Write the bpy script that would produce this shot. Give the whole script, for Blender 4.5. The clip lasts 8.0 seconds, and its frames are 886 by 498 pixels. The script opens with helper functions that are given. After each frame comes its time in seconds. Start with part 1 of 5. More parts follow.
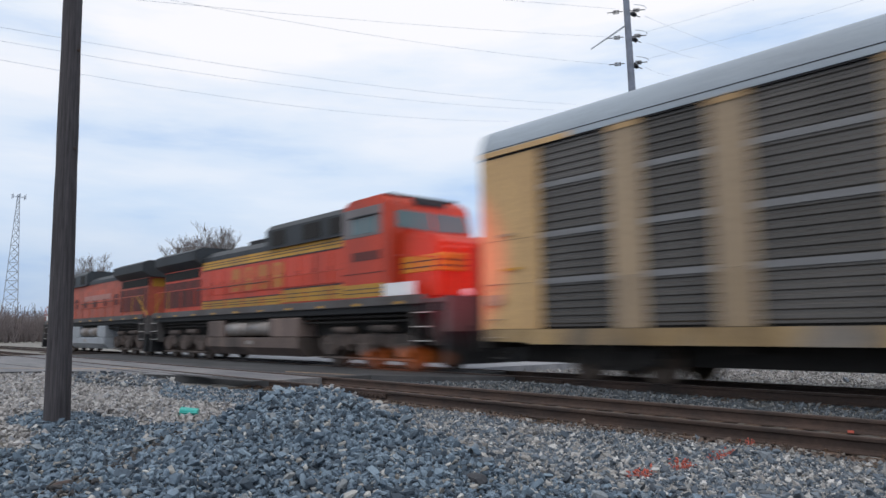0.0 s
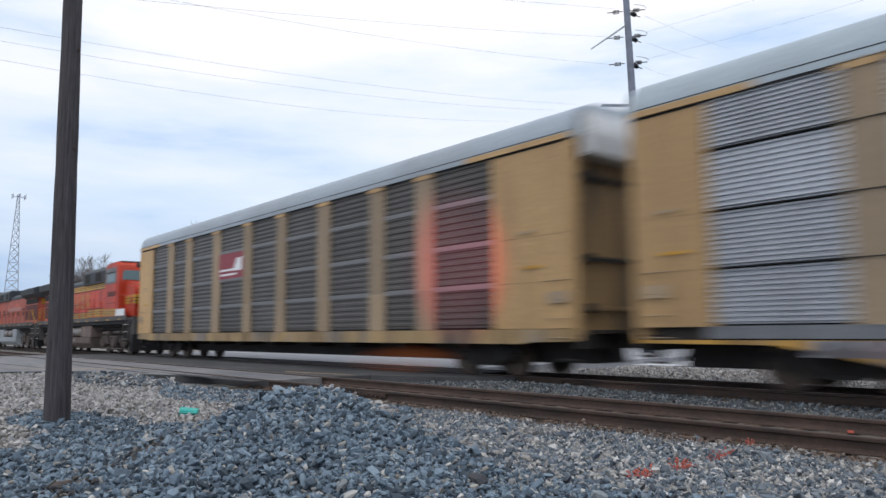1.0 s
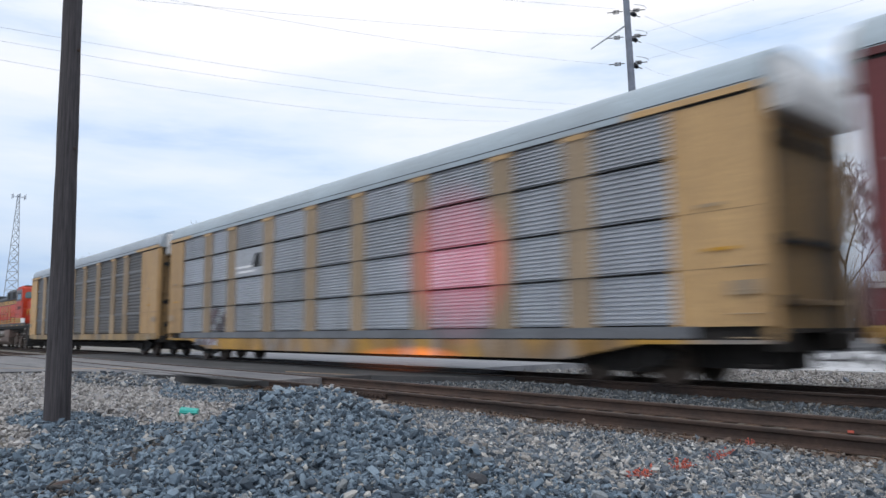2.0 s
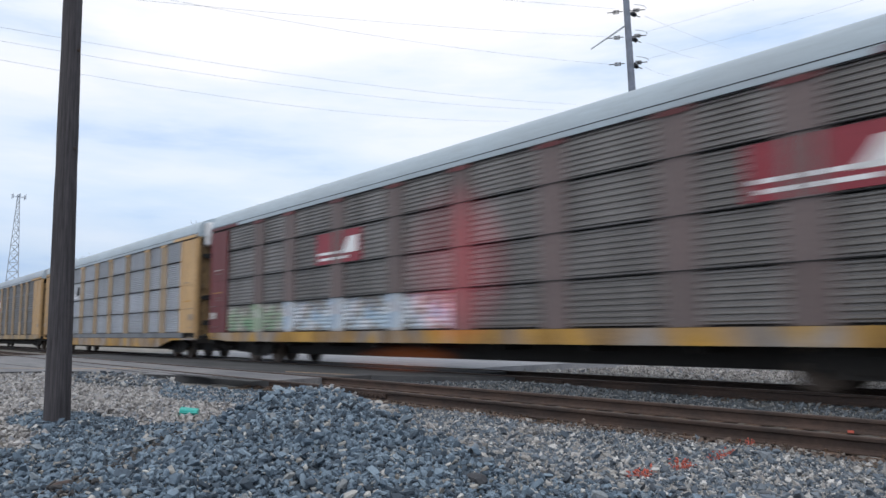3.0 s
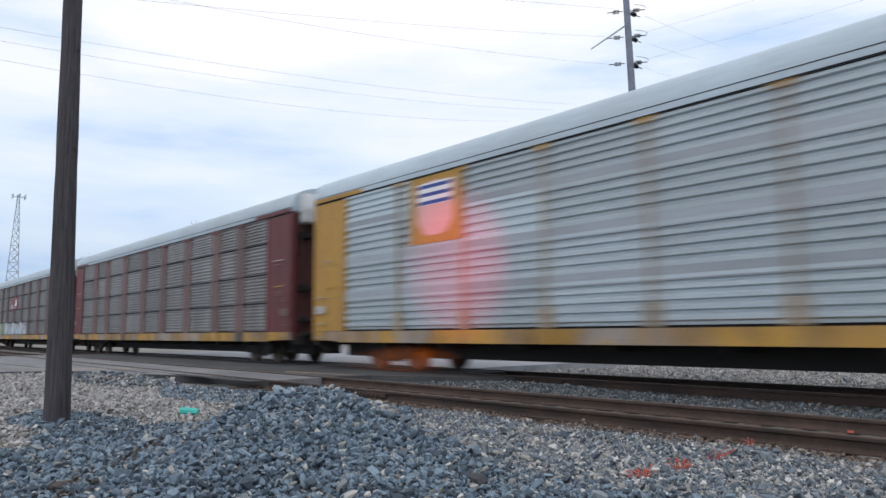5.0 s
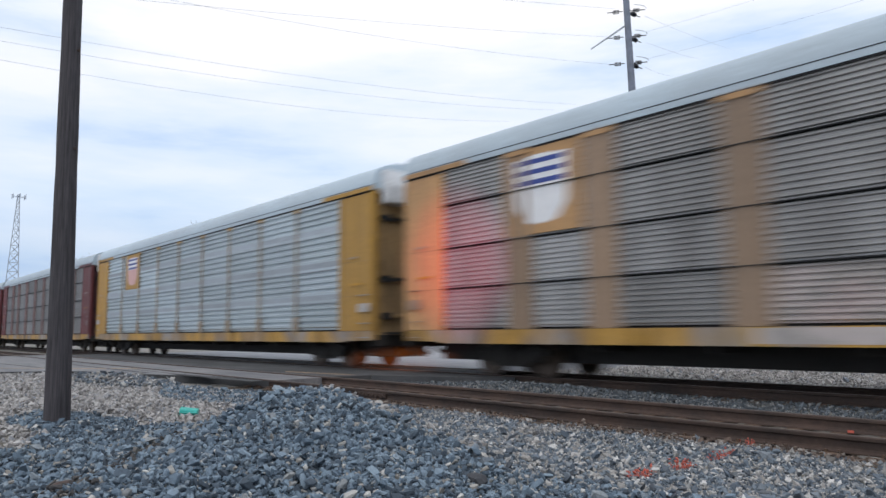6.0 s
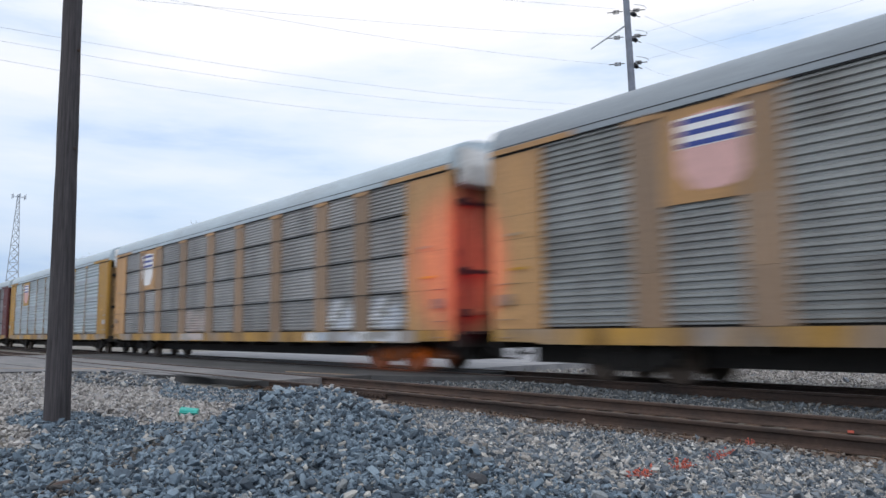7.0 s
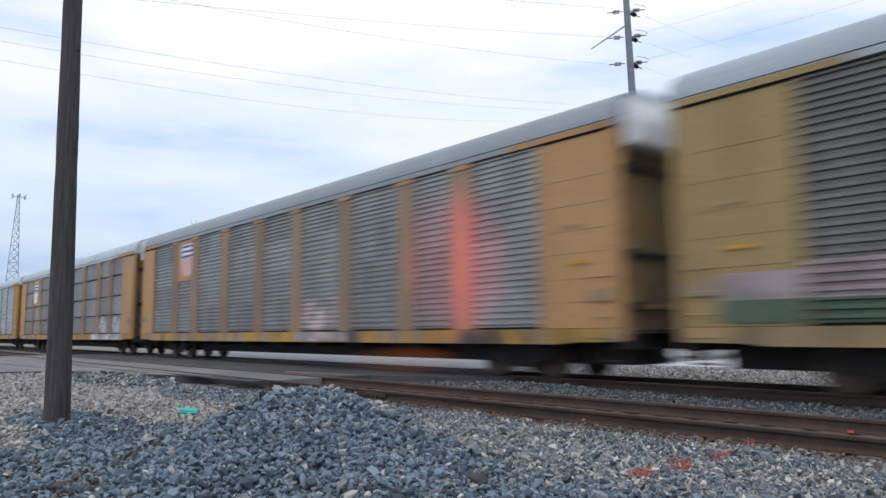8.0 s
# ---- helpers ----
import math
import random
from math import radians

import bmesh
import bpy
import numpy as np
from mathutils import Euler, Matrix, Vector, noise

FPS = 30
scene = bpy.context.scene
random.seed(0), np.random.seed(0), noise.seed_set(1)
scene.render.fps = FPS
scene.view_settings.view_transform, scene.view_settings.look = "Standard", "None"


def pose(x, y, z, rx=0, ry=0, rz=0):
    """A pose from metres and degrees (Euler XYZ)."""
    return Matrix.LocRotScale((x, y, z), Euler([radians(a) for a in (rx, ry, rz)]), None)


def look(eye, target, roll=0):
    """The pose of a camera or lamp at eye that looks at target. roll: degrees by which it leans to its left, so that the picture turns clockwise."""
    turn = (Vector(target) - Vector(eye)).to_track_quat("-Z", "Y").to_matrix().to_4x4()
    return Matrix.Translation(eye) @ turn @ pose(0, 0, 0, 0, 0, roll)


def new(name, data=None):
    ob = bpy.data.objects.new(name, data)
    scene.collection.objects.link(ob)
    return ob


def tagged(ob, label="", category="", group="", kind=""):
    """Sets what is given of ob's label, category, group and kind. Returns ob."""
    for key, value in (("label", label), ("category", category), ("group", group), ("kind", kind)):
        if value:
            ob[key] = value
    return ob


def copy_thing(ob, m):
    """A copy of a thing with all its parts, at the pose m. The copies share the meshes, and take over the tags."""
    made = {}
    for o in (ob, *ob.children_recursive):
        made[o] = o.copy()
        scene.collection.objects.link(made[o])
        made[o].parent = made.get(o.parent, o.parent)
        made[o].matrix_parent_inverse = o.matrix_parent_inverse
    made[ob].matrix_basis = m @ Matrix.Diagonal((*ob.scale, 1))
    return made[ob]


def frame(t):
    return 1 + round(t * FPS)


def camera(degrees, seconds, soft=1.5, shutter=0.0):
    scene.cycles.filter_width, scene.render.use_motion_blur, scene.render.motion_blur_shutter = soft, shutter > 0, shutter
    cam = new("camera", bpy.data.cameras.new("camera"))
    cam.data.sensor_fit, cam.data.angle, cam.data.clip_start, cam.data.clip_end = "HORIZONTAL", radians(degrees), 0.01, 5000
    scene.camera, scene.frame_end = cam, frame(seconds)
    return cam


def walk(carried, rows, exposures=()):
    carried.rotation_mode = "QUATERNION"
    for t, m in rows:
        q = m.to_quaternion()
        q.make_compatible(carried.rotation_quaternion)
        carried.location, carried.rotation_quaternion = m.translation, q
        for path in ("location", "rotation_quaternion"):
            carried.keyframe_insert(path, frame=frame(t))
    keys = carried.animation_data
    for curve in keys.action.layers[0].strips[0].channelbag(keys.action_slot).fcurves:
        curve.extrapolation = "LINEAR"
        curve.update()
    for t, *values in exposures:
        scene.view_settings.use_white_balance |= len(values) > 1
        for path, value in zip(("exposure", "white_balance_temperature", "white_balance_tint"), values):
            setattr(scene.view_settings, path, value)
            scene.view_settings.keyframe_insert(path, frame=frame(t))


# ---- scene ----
EYE = (0.0, 0.0, 1.038)
YAW, PITCH, ROLL = 49.807, 6.486, -0.478
cam = camera(62.54, 8.0, soft=1.5, shutter=0.62)
_y, _p = radians(YAW), radians(PITCH)
AIM = (EYE[0] - math.sin(_y) * math.cos(_p), EYE[1] + math.cos(_y) * math.cos(_p), EYE[2] + math.sin(_p))
walk(cam, [(0.0, look(EYE, AIM, ROLL)), (8.0, look(EYE, AIM, ROLL))],
     exposures=[(0.0, -0.06), (0.5, -0.03), (1.0, 0.04), (8.0, 0.04)])

# plan, in metres: x along the tracks, y across them, z = 0 at the rail tops
NEAR, FAR = 8.506, 13.29          # centre lines of the two tracks
HALF = 0.7525                     # centre line to middle of a rail head
CAR, PITCH_X = 27.15, 28.66         # body length of a rack car, and from car to car
SPEED, FRONT = 24.43, -12.4    # speed of the train, place of the first car's front at 0 s
SIDE = 1.58                       # half width of a car

# ---- light ----
world = bpy.data.worlds.new("overcast")
scene.world = world
world.use_nodes = True
wn, wl = world.node_tree.nodes, world.node_tree.links
wn.clear()
w_out = wn.new("ShaderNodeOutputWorld")
w_mix = wn.new("ShaderNodeMixShader")
w_sky = wn.new("ShaderNodeTexSky")
w_sky.sky_type, w_sky.sun_disc = "NISHITA", False
w_sky.sun_elevation, w_sky.sun_rotation = radians(38), radians(150)
w_bg1, w_bg2 = wn.new("ShaderNodeBackground"), wn.new("ShaderNodeBackground")
w_bg1.inputs["Strength"].default_value = 0.12
w_bg2.inputs["Strength"].default_value = 1.0
w_tc, w_map = wn.new("ShaderNodeTexCoord"), wn.new("ShaderNodeMapping")
w_map.inputs["Scale"].default_value = (1.3, 1.3, 6.5)
w_map.inputs["Location"].default_value = (0.55, 0.3, 0.15)
w_noise = wn.new("ShaderNodeTexNoise")
w_noise.inputs["Scale"].default_value = 1.5
w_noise.inputs["Detail"].default_value = 6.0
w_noise.inputs["Roughness"].default_value = 0.52
w_ramp = wn.new("ShaderNodeValToRGB")
w_ramp.color_ramp.elements[0].position = 0.33
w_ramp.color_ramp.elements[0].color = (0.58, 0.75, 1.02, 1)
w_ramp.color_ramp.elements[1].position = 0.58
w_ramp.color_ramp.elements[1].color = (1.10, 1.09, 1.12, 1)
w_ramp.color_ramp.elements.new(0.46).color = (0.91, 0.98, 1.09, 1)
# the cloud deck is bluer and duller towards the horizon
w_sep, w_low = wn.new("ShaderNodeSeparateXYZ"), wn.new("ShaderNodeValToRGB")
w_low.color_ramp.elements[0].position, w_low.color_ramp.elements[0].color = 0.0, (0.48, 0.58, 0.73, 1)
w_low.color_ramp.elements[1].position, w_low.color_ramp.elements[1].color = 0.36, (1, 1, 1, 1)
w_low.color_ramp.elements.new(0.17).color = (0.74, 0.83, 0.93, 1)
w_mul = wn.new("ShaderNodeMix")
w_mul.data_type, w_mul.blend_type = "RGBA", "MULTIPLY"
w_mul.inputs[0].default_value = 1.0
wl.new(w_tc.outputs["Generated"], w_map.inputs["Vector"])
wl.new(w_tc.outputs["Generated"], w_sep.inputs[0])
wl.new(w_sep.outputs[2], w_low.inputs["Fac"])
wl.new(w_map.outputs["Vector"], w_noise.inputs["Vector"])
wl.new(w_noise.outputs["Fac"], w_ramp.inputs["Fac"])
wl.new(w_ramp.outputs["Color"], w_mul.inputs[6])
wl.new(w_low.outputs["Color"], w_mul.inputs[7])
wl.new(w_mul.outputs[2], w_bg2.inputs["Color"])
wl.new(w_sky.outputs["Color"], w_bg1.inputs["Color"])
w_mix.inputs["Fac"].default_value = 0.90
wl.new(w_bg1.outputs[0], w_mix.inputs[1])
wl.new(w_bg2.outputs[0], w_mix.inputs[2])
wl.new(w_mix.outputs[0], w_out.inputs["Surface"])

sun = new("sun", bpy.data.lights.new("sun", "SUN"))
sun.data.energy, sun.data.angle, sun.data.color = 0.7, radians(25), (1.0, 0.96, 0.9)
sun.matrix_world = look((0, 0, 50), (-22, 28, 0))

# red beam of the crossing signal beside the camera, which sweeps the passing cars
beam = new("signal_beam", bpy.data.lights.new("signal_beam", "SPOT"))
beam.data.energy, beam.data.color = 14000, (1.0, 0.012, 0.085)
beam.data.spot_size, beam.data.spot_blend, beam.data.shadow_soft_size = radians(14), 1.0, 0.08
beam.matrix_world = look((0.6, 0.6, 1.5), (-13.3, 11.7, 2.7)) @ Matrix.Diagonal((0.64, 1.0, 1.0, 1.0))

# its lower lamp, amber, falls on the bogies
low_beam = new("signal_beam", bpy.data.lights.new("signal_beam", "SPOT"))
low_beam.data.energy, low_beam.data.color = 47000, (1.0, 0.27, 0.035)
low_beam.data.spot_size, low_beam.data.spot_blend, low_beam.data.shadow_soft_size = radians(9.5), 1.0, 0.05
low_beam.matrix_world = look((0.6, 0.6, 1.2), (-16.3, 12.3, 0.28)) @ Matrix.Diagonal((1.0, 0.24, 1.0, 1.0))


# ---- materials ----
def shader(name, rough=0.7, metal=0.0):
    m = bpy.data.materials.new(name)
    m.use_nodes = True
    b = m.node_tree.nodes["Principled BSDF"]
    b.inputs["Roughness"].default_value, b.inputs["Metallic"].default_value = rough, metal
    return m, m.node_tree.nodes, m.node_tree.links, b


def noise_at(n, l, scale, detail=4.0, rough=0.6, stretch=None, coord="Object", own=False):
    tc, mp, nz = n.new("ShaderNodeTexCoord"), n.new("ShaderNodeMapping"), n.new("ShaderNodeTexNoise")
    if stretch:
        mp.inputs["Scale"].default_value = stretch
    l.new(tc.outputs[coord], mp.inputs["Vector"])
    l.new(mp.outputs["Vector"], nz.inputs["Vector"])
    if own:
        # every piece gets its own stretch of the pattern
        info, times = n.new("ShaderNodeObjectInfo"), n.new("ShaderNodeMath")
        times.operation = "MULTIPLY"
        times.inputs[1].default_value = 40.0
        l.new(info.outputs["Random"], times.inputs[0])
        nz.noise_dimensions = "4D"
        l.new(times.outputs[0], nz.inputs["W"])
    nz.inputs["Scale"].default_value, nz.inputs["Detail"].default_value = scale, detail
    nz.inputs["Roughness"].default_value = rough
    return nz.outputs["Fac"]


def ramp(n, l, fac, stops):
    r = n.new("ShaderNodeValToRGB")
    e = r.color_ramp.elements
    e[0].position, e[0].color = stops[0][0], (*stops[0][1], 1)
    e[1].position, e[1].color = stops[-1][0], (*stops[-1][1], 1)
    for p, c in stops[1:-1]:
        e.new(p).color = (*c, 1)
    l.new(fac, r.inputs["Fac"])
    return r.outputs["Color"]


def mix(n, l, fac, a, b, kind="MIX"):
    x = n.new("ShaderNodeMix")
    x.data_type, x.blend_type = "RGBA", kind
    for value, slot in ((fac, 0), (a, 6), (b, 7)):
        if isinstance(value, (int, float)):
            x.inputs[slot].default_value = value
        elif isinstance(value, tuple):
            x.inputs[slot].default_value = (*value, 1)
        else:
            l.new(value, x.inputs[slot])
    return x.outputs[2]


def bump(n, l, b, height, strength=0.3, distance=0.02):
    u = n.new("ShaderNodeBump")
    u.inputs["Strength"].default_value, u.inputs["Distance"].default_value = strength, distance
    l.new(height, u.inputs["Height"])
    l.new(u.outputs["Normal"], b.inputs["Normal"])


def painted(name, color, wear=(0.12, 0.07, 0.04), amount=0.55, rough=0.55, metal=0.0, coarse=0.8, streak=(1.0, 1.0, 0.18)):
    """Weathered paint: streaks of grime that run down, with fine speckle."""
    m, n, l, b = shader(name, rough, metal)
    a = noise_at(n, l, coarse, 6, 0.65, streak, own=True)
    f = noise_at(n, l, 14.0, 5, 0.7)
    g = ramp(n, l, a, [(0.40, (0, 0, 0)), (0.66, (min(1.0, amount * 1.15),) * 3)])
    c = mix(n, l, g, tuple(color), tuple(wear))
    s = ramp(n, l, f, [(0.3, (0.72,) * 3), (0.7, (1.12,) * 3)])
    c = mix(n, l, 1.0, c, s, "MULTIPLY")
    # each piece has weathered by a different amount
    info = n.new("ShaderNodeObjectInfo")
    c = mix(n, l, 1.0, c, ramp(n, l, info.outputs["Random"], [(0.0, (0.86, 0.855, 0.85)), (1.0, (1.12, 1.12, 1.13))]), "MULTIPLY")
    l.new(c, b.inputs["Base Color"])
    bump(n, l, b, f, 0.12, 0.01)
    return m


def patchy(name, stops, along=0.4, rough=0.6):
    """Paint renewed and worn in stretches along a sill, with drips of grime."""
    m, n, l, b = shader(name, rough)
    c = ramp(n, l, noise_at(n, l, along, 3, 0.55, (1.0, 0.3, 0.5), own=True), stops)
    d = ramp(n, l, noise_at(n, l, 1.6, 6, 0.7, (1.0, 1.0, 0.25), own=True), [(0.36, (0.42, 0.40, 0.38)), (0.56, (1.0, 1.0, 1.0))])
    f = noise_at(n, l, 16.0, 5, 0.7)
    c = mix(n, l, 1.0, mix(n, l, 1.0, c, d, "MULTIPLY"), ramp(n, l, f, [(0.3, (0.75,) * 3), (0.7, (1.12,) * 3)]), "MULTIPLY")
    l.new(c, b.inputs["Base Color"])
    bump(n, l, b, f, 0.15, 0.01)
    return m


def plain(name, color, rough=0.6, metal=0.0, vary=0.25, scale=9.0):
    m, n, l, b = shader(name, rough, metal)
    f = noise_at(n, l, scale, 5, 0.65)
    s = ramp(n, l, f, [(0.25, tuple(v * (1 - vary) for v in color)), (0.75, tuple(min(1, v * (1 + vary)) for v in color))])
    l.new(s, b.inputs["Base Color"])
    bump(n, l, b, f, 0.15, 0.01)
    return m


def two_tone_graffiti(name, top, low, at):
    """A sprayed band: pale letters above, a solid darker colour below the height at."""
    m, n, l, b = shader(name, 0.5)
    g, sep, cut = n.new("ShaderNodeNewGeometry"), n.new("ShaderNodeSeparateXYZ"), n.new("ShaderNodeMath")
    l.new(g.outputs["Position"], sep.inputs[0])
    cut.operation, cut.inputs[1].default_value = "GREATER_THAN", at
    l.new(sep.outputs[2], cut.inputs[0])
    a = ramp(n, l, noise_at(n, l, 1.3, 3, 0.5, (1.0, 1.0, 2.0), own=True), [(0.40, top[0]), (0.50, top[1]), (0.60, top[2])])
    c = ramp(n, l, noise_at(n, l, 1.8, 4, 0.6, own=True), [(0.40, low[0]), (0.62, low[1])])
    l.new(mix(n, l, cut.outputs[0], c, a), b.inputs["Base Color"])
    return m


def graffiti(name, base, colors, scale=0.9, cover=0.47):
    """Sprayed paint over a panel: rounded letters that nobody can read."""
    m, n, l, b = shader(name, 0.5)
    v = n.new("ShaderNodeTexVoronoi")
    v.inputs["Scale"].default_value = scale
    tc, mp = n.new("ShaderNodeTexCoord"), n.new("ShaderNodeMapping")
    mp.inputs["Scale"].default_value = (1.4, 0.2, 1.8)
    l.new(tc.outputs["Object"], mp.inputs["Vector"])
    l.new(mp.outputs["Vector"], v.inputs["Vector"])
    stops = [(i / (len(colors) - 1), c) for i, c in enumerate(colors)]
    sep = n.new("ShaderNodeSeparateColor")
    l.new(v.outputs["Color"], sep.inputs[0])
    c = ramp(n, l, sep.outputs[0], stops)
    mask = ramp(n, l, noise_at(n, l, 1.6, 4, 0.6), [(cover, (0, 0, 0)), (cover + 0.04, (0.9,) * 3)])
    l.new(mix(n, l, mask, tuple(base), c), b.inputs["Base Color"])
    return m


def stone_material(name, stops, dust, dust_at):
    m, n, l, b = shader(name, 0.85)
    g = n.new("ShaderNodeNewGeometry")
    c = ramp(n, l, g.outputs["Random Per Island"], stops)
    d = ramp(n, l, noise_at(n, l, 0.9, 5, 0.65), [(dust_at, (0, 0, 0)), (dust_at + 0.2, (0.75,) * 3)])
    c = mix(n, l, d, c, dust)
    f = noise_at(n, l, 60.0, 4, 0.7)
    c = mix(n, l, 1.0, c, ramp(n, l, f, [(0.25, (0.65,) * 3), (0.75, (1.2,) * 3)]), "MULTIPLY")
    l.new(c, b.inputs["Base Color"])
    bump(n, l, b, f, 0.4, 0.005)
    return m


RUSTY_STONE = stone_material("rust_stained_ballast", [
    (0.0, (0.05, 0.04, 0.036)), (0.4, (0.13, 0.09, 0.07)), (0.75, (0.20, 0.15, 0.12)), (1.0, (0.30, 0.27, 0.24))], (0.15, 0.10, 0.075), 0.5)
# brownish stones, darkened for the shaded slope of the heap
SLOPE_SHADE_STONE = stone_material("brown_shade_ballast", [
    (0.0, (0.03, 0.027, 0.026)), (0.4, (0.065, 0.062, 0.062)), (0.8, (0.11, 0.105, 0.10)), (1.0, (0.30, 0.27, 0.23))], (0.10, 0.08, 0.065), 0.5)
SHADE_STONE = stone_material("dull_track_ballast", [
    (0.0, (0.03, 0.036, 0.042)), (0.35, (0.075, 0.09, 0.105)), (0.75, (0.125, 0.145, 0.165)), (1.0, (0.30, 0.30, 0.29))], (0.13, 0.12, 0.105), 0.55)
BLUE_STONE = stone_material("ballast_stone", [
    (0.0, (0.032, 0.043, 0.056)), (0.28, (0.088, 0.122, 0.158)), (0.60, (0.15, 0.205, 0.26)), (0.88, (0.24, 0.31, 0.37)),
    (0.955, (0.27, 0.25, 0.22)), (1.0, (0.58, 0.57, 0.54))], (0.20, 0.195, 0.175), 0.64)
TAN_STONE = stone_material("limestone_gravel", [
    (0.0, (0.13, 0.125, 0.125)), (0.25, (0.27, 0.257, 0.248)), (0.6, (0.42, 0.40, 0.382)), (0.85, (0.54, 0.52, 0.50)),
    (1.0, (0.18, 0.215, 0.265))], (0.37, 0.35, 0.33), 0.50)
MIX_STONE = stone_material("mixed_ballast", [
    (0.0, (0.045, 0.055, 0.068)), (0.30, (0.12, 0.15, 0.185)), (0.56, (0.19, 0.228, 0.265)), (0.74, (0.31, 0.295, 0.272)),
    (0.91, (0.43, 0.41, 0.385)), (1.0, (0.66, 0.65, 0.63))], (0.27, 0.24, 0.21), 0.52)


def ground_material():
    m, n, l, b = shader("ground_gravel", 0.95)
    fine = noise_at(n, l, 22.0, 6, 0.75)
    wide = noise_at(n, l, 0.25, 5, 0.6)
    c = ramp(n, l, fine, [(0.28, (0.09, 0.085, 0.08)), (0.5, (0.24, 0.228, 0.212)), (0.72, (0.42, 0.40, 0.372))])
    c = mix(n, l, ramp(n, l, wide, [(0.45, (0, 0, 0)), (0.65, (0.5,) * 3)]), c, (0.15, 0.13, 0.075))
    l.new(c, b.inputs["Base Color"])
    bump(n, l, b, fine, 0.8, 0.04)
    return m


def asphalt_material(name, dark, light, speck=45.0):
    m, n, l, b = shader(name, 0.85)
    f, w = noise_at(n, l, speck, 5, 0.7), noise_at(n, l, 0.5, 6, 0.65, (0.5, 2.5, 1))
    c = ramp(n, l, w, [(0.35, dark), (0.68, light)])
    c = mix(n, l, 1.0, c, ramp(n, l, f, [(0.3, (0.7,) * 3), (0.7, (1.25,) * 3)]), "MULTIPLY")
    l.new(c, b.inputs["Base Color"])
    bump(n, l, b, f, 0.3, 0.01)
    return m


def wood_material(name, a, c2):
    m, n, l, b = shader(name, 0.9)
    g = noise_at(n, l, 9.0, 7, 0.7, (5.0, 5.0, 0.22))
    w = noise_at(n, l, 1.3, 4, 0.6, (1, 1, 0.5))
    c = ramp(n, l, g, [(0.3, tuple(v * 0.45 for v in a)), (0.52, a), (0.75, c2)])
    c = mix(n, l, 1.0, c, ramp(n, l, w, [(0.3, (0.7,) * 3), (0.7, (1.15,) * 3)]), "MULTIPLY")
    l.new(c, b.inputs["Base Color"])
    bump(n, l, b, g, 0.9, 0.02)
    return m


GROUND = ground_material()
ASPHALT = asphalt_material("road_asphalt", (0.13, 0.135, 0.148), (0.26, 0.25, 0.245))
DARK_ASPHALT = asphalt_material("patched_asphalt", (0.035, 0.037, 0.04), (0.085, 0.085, 0.088))
FAR_ROAD = asphalt_material("pale_asphalt", (0.24, 0.25, 0.27), (0.36, 0.36, 0.375))
CONCRETE = asphalt_material("pale_concrete", (0.42, 0.43, 0.45), (0.60, 0.60, 0.61))
ROAD_LINE = plain("worn_road_paint", (0.34, 0.24, 0.15), 0.9, 0, 0.4, 6)
RUST = painted("rusted_steel", (0.082, 0.052, 0.04), (0.035, 0.028, 0.026), 0.8, 0.85, 0.1, 2.5, (0.4, 1, 1))
RAIL_TOP = plain("worn_rail_head", (0.17, 0.14, 0.125), 0.5, 0.5, 0.25, 4)
TIE = wood_material("creosoted_wood", (0.10, 0.075, 0.055), (0.17, 0.135, 0.10))
PLATE = plain("rusty_plate", (0.12, 0.075, 0.05), 0.85, 0.2, 0.4, 20)
POLE = wood_material("weathered_pole_wood", (0.070, 0.064, 0.071), (0.128, 0.115, 0.118))
POLE_FAR = plain("grey_pole_wood", (0.15, 0.17, 0.215), 0.85, 0, 0.25, 3)
INSULATOR = plain("dark_insulator", (0.022, 0.026, 0.035), 0.35)
WIRE = plain("aged_cable", (0.30, 0.36, 0.45), 0.5, 0.3)
STEEL = plain("galvanised_steel", (0.33, 0.36, 0.40), 0.5, 0.4, 0.2, 1.0)
# paler and bluer than STEEL: distance haze mixed into the tower's colour
TOWER = plain("hazed_tower_steel", (0.38, 0.42, 0.48), 0.6, 0.2, 0.15, 0.5)
BARK = plain("grey_bark", (0.17, 0.15, 0.145), 0.95, 0, 0.35, 4)
BRUSH = plain("dry_brush", (0.20, 0.17, 0.165), 0.95, 0, 0.4, 3)
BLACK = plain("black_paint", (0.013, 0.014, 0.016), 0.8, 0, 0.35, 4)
TRUCK_DUST = painted("dusty_truck_steel", (0.13, 0.098, 0.085), (0.03, 0.027, 0.025), 0.9, 0.9, 0.0, 2.0)
GRIME = plain("grimy_underframe", (0.026, 0.023, 0.021), 0.85, 0, 0.4, 6)
WHEEL = plain("worn_wheel_steel", (0.10, 0.075, 0.06), 0.6, 0.5, 0.35, 8)
RUBBER = plain("tyre_rubber", (0.03, 0.03, 0.032), 0.8)
# near-black with the shade of interiors and undersides put into the colour; also grilles
CORE = plain("near_black_shade_steel", (0.018, 0.017, 0.016), 0.9)
ROOF = painted("galvanised_roof", (0.46, 0.545, 0.60), (0.36, 0.40, 0.43), 0.5, 0.5, 0.25, 0.35, (1, 3, 1))
WHITE = painted("white_end_cap", (0.78, 0.80, 0.82), (0.45, 0.42, 0.38), 0.35, 0.5)
MAROON = plain("maroon_sign_paint", (0.26, 0.03, 0.045), 0.5, 0, 0.2)
SIGN_WHITE = plain("white_sign_paint", (0.80, 0.80, 0.81), 0.5, 0, 0.1)
PLATE_DULL = plain("dull_white_plate", (0.45, 0.42, 0.40), 0.7, 0, 0.25)
SIGN_BLUE = plain("blue_sign_paint", (0.03, 0.06, 0.28), 0.5, 0, 0.15)
SIGN_PINK = plain("faded_shield_paint", (0.66, 0.40, 0.38), 0.6, 0, 0.2)
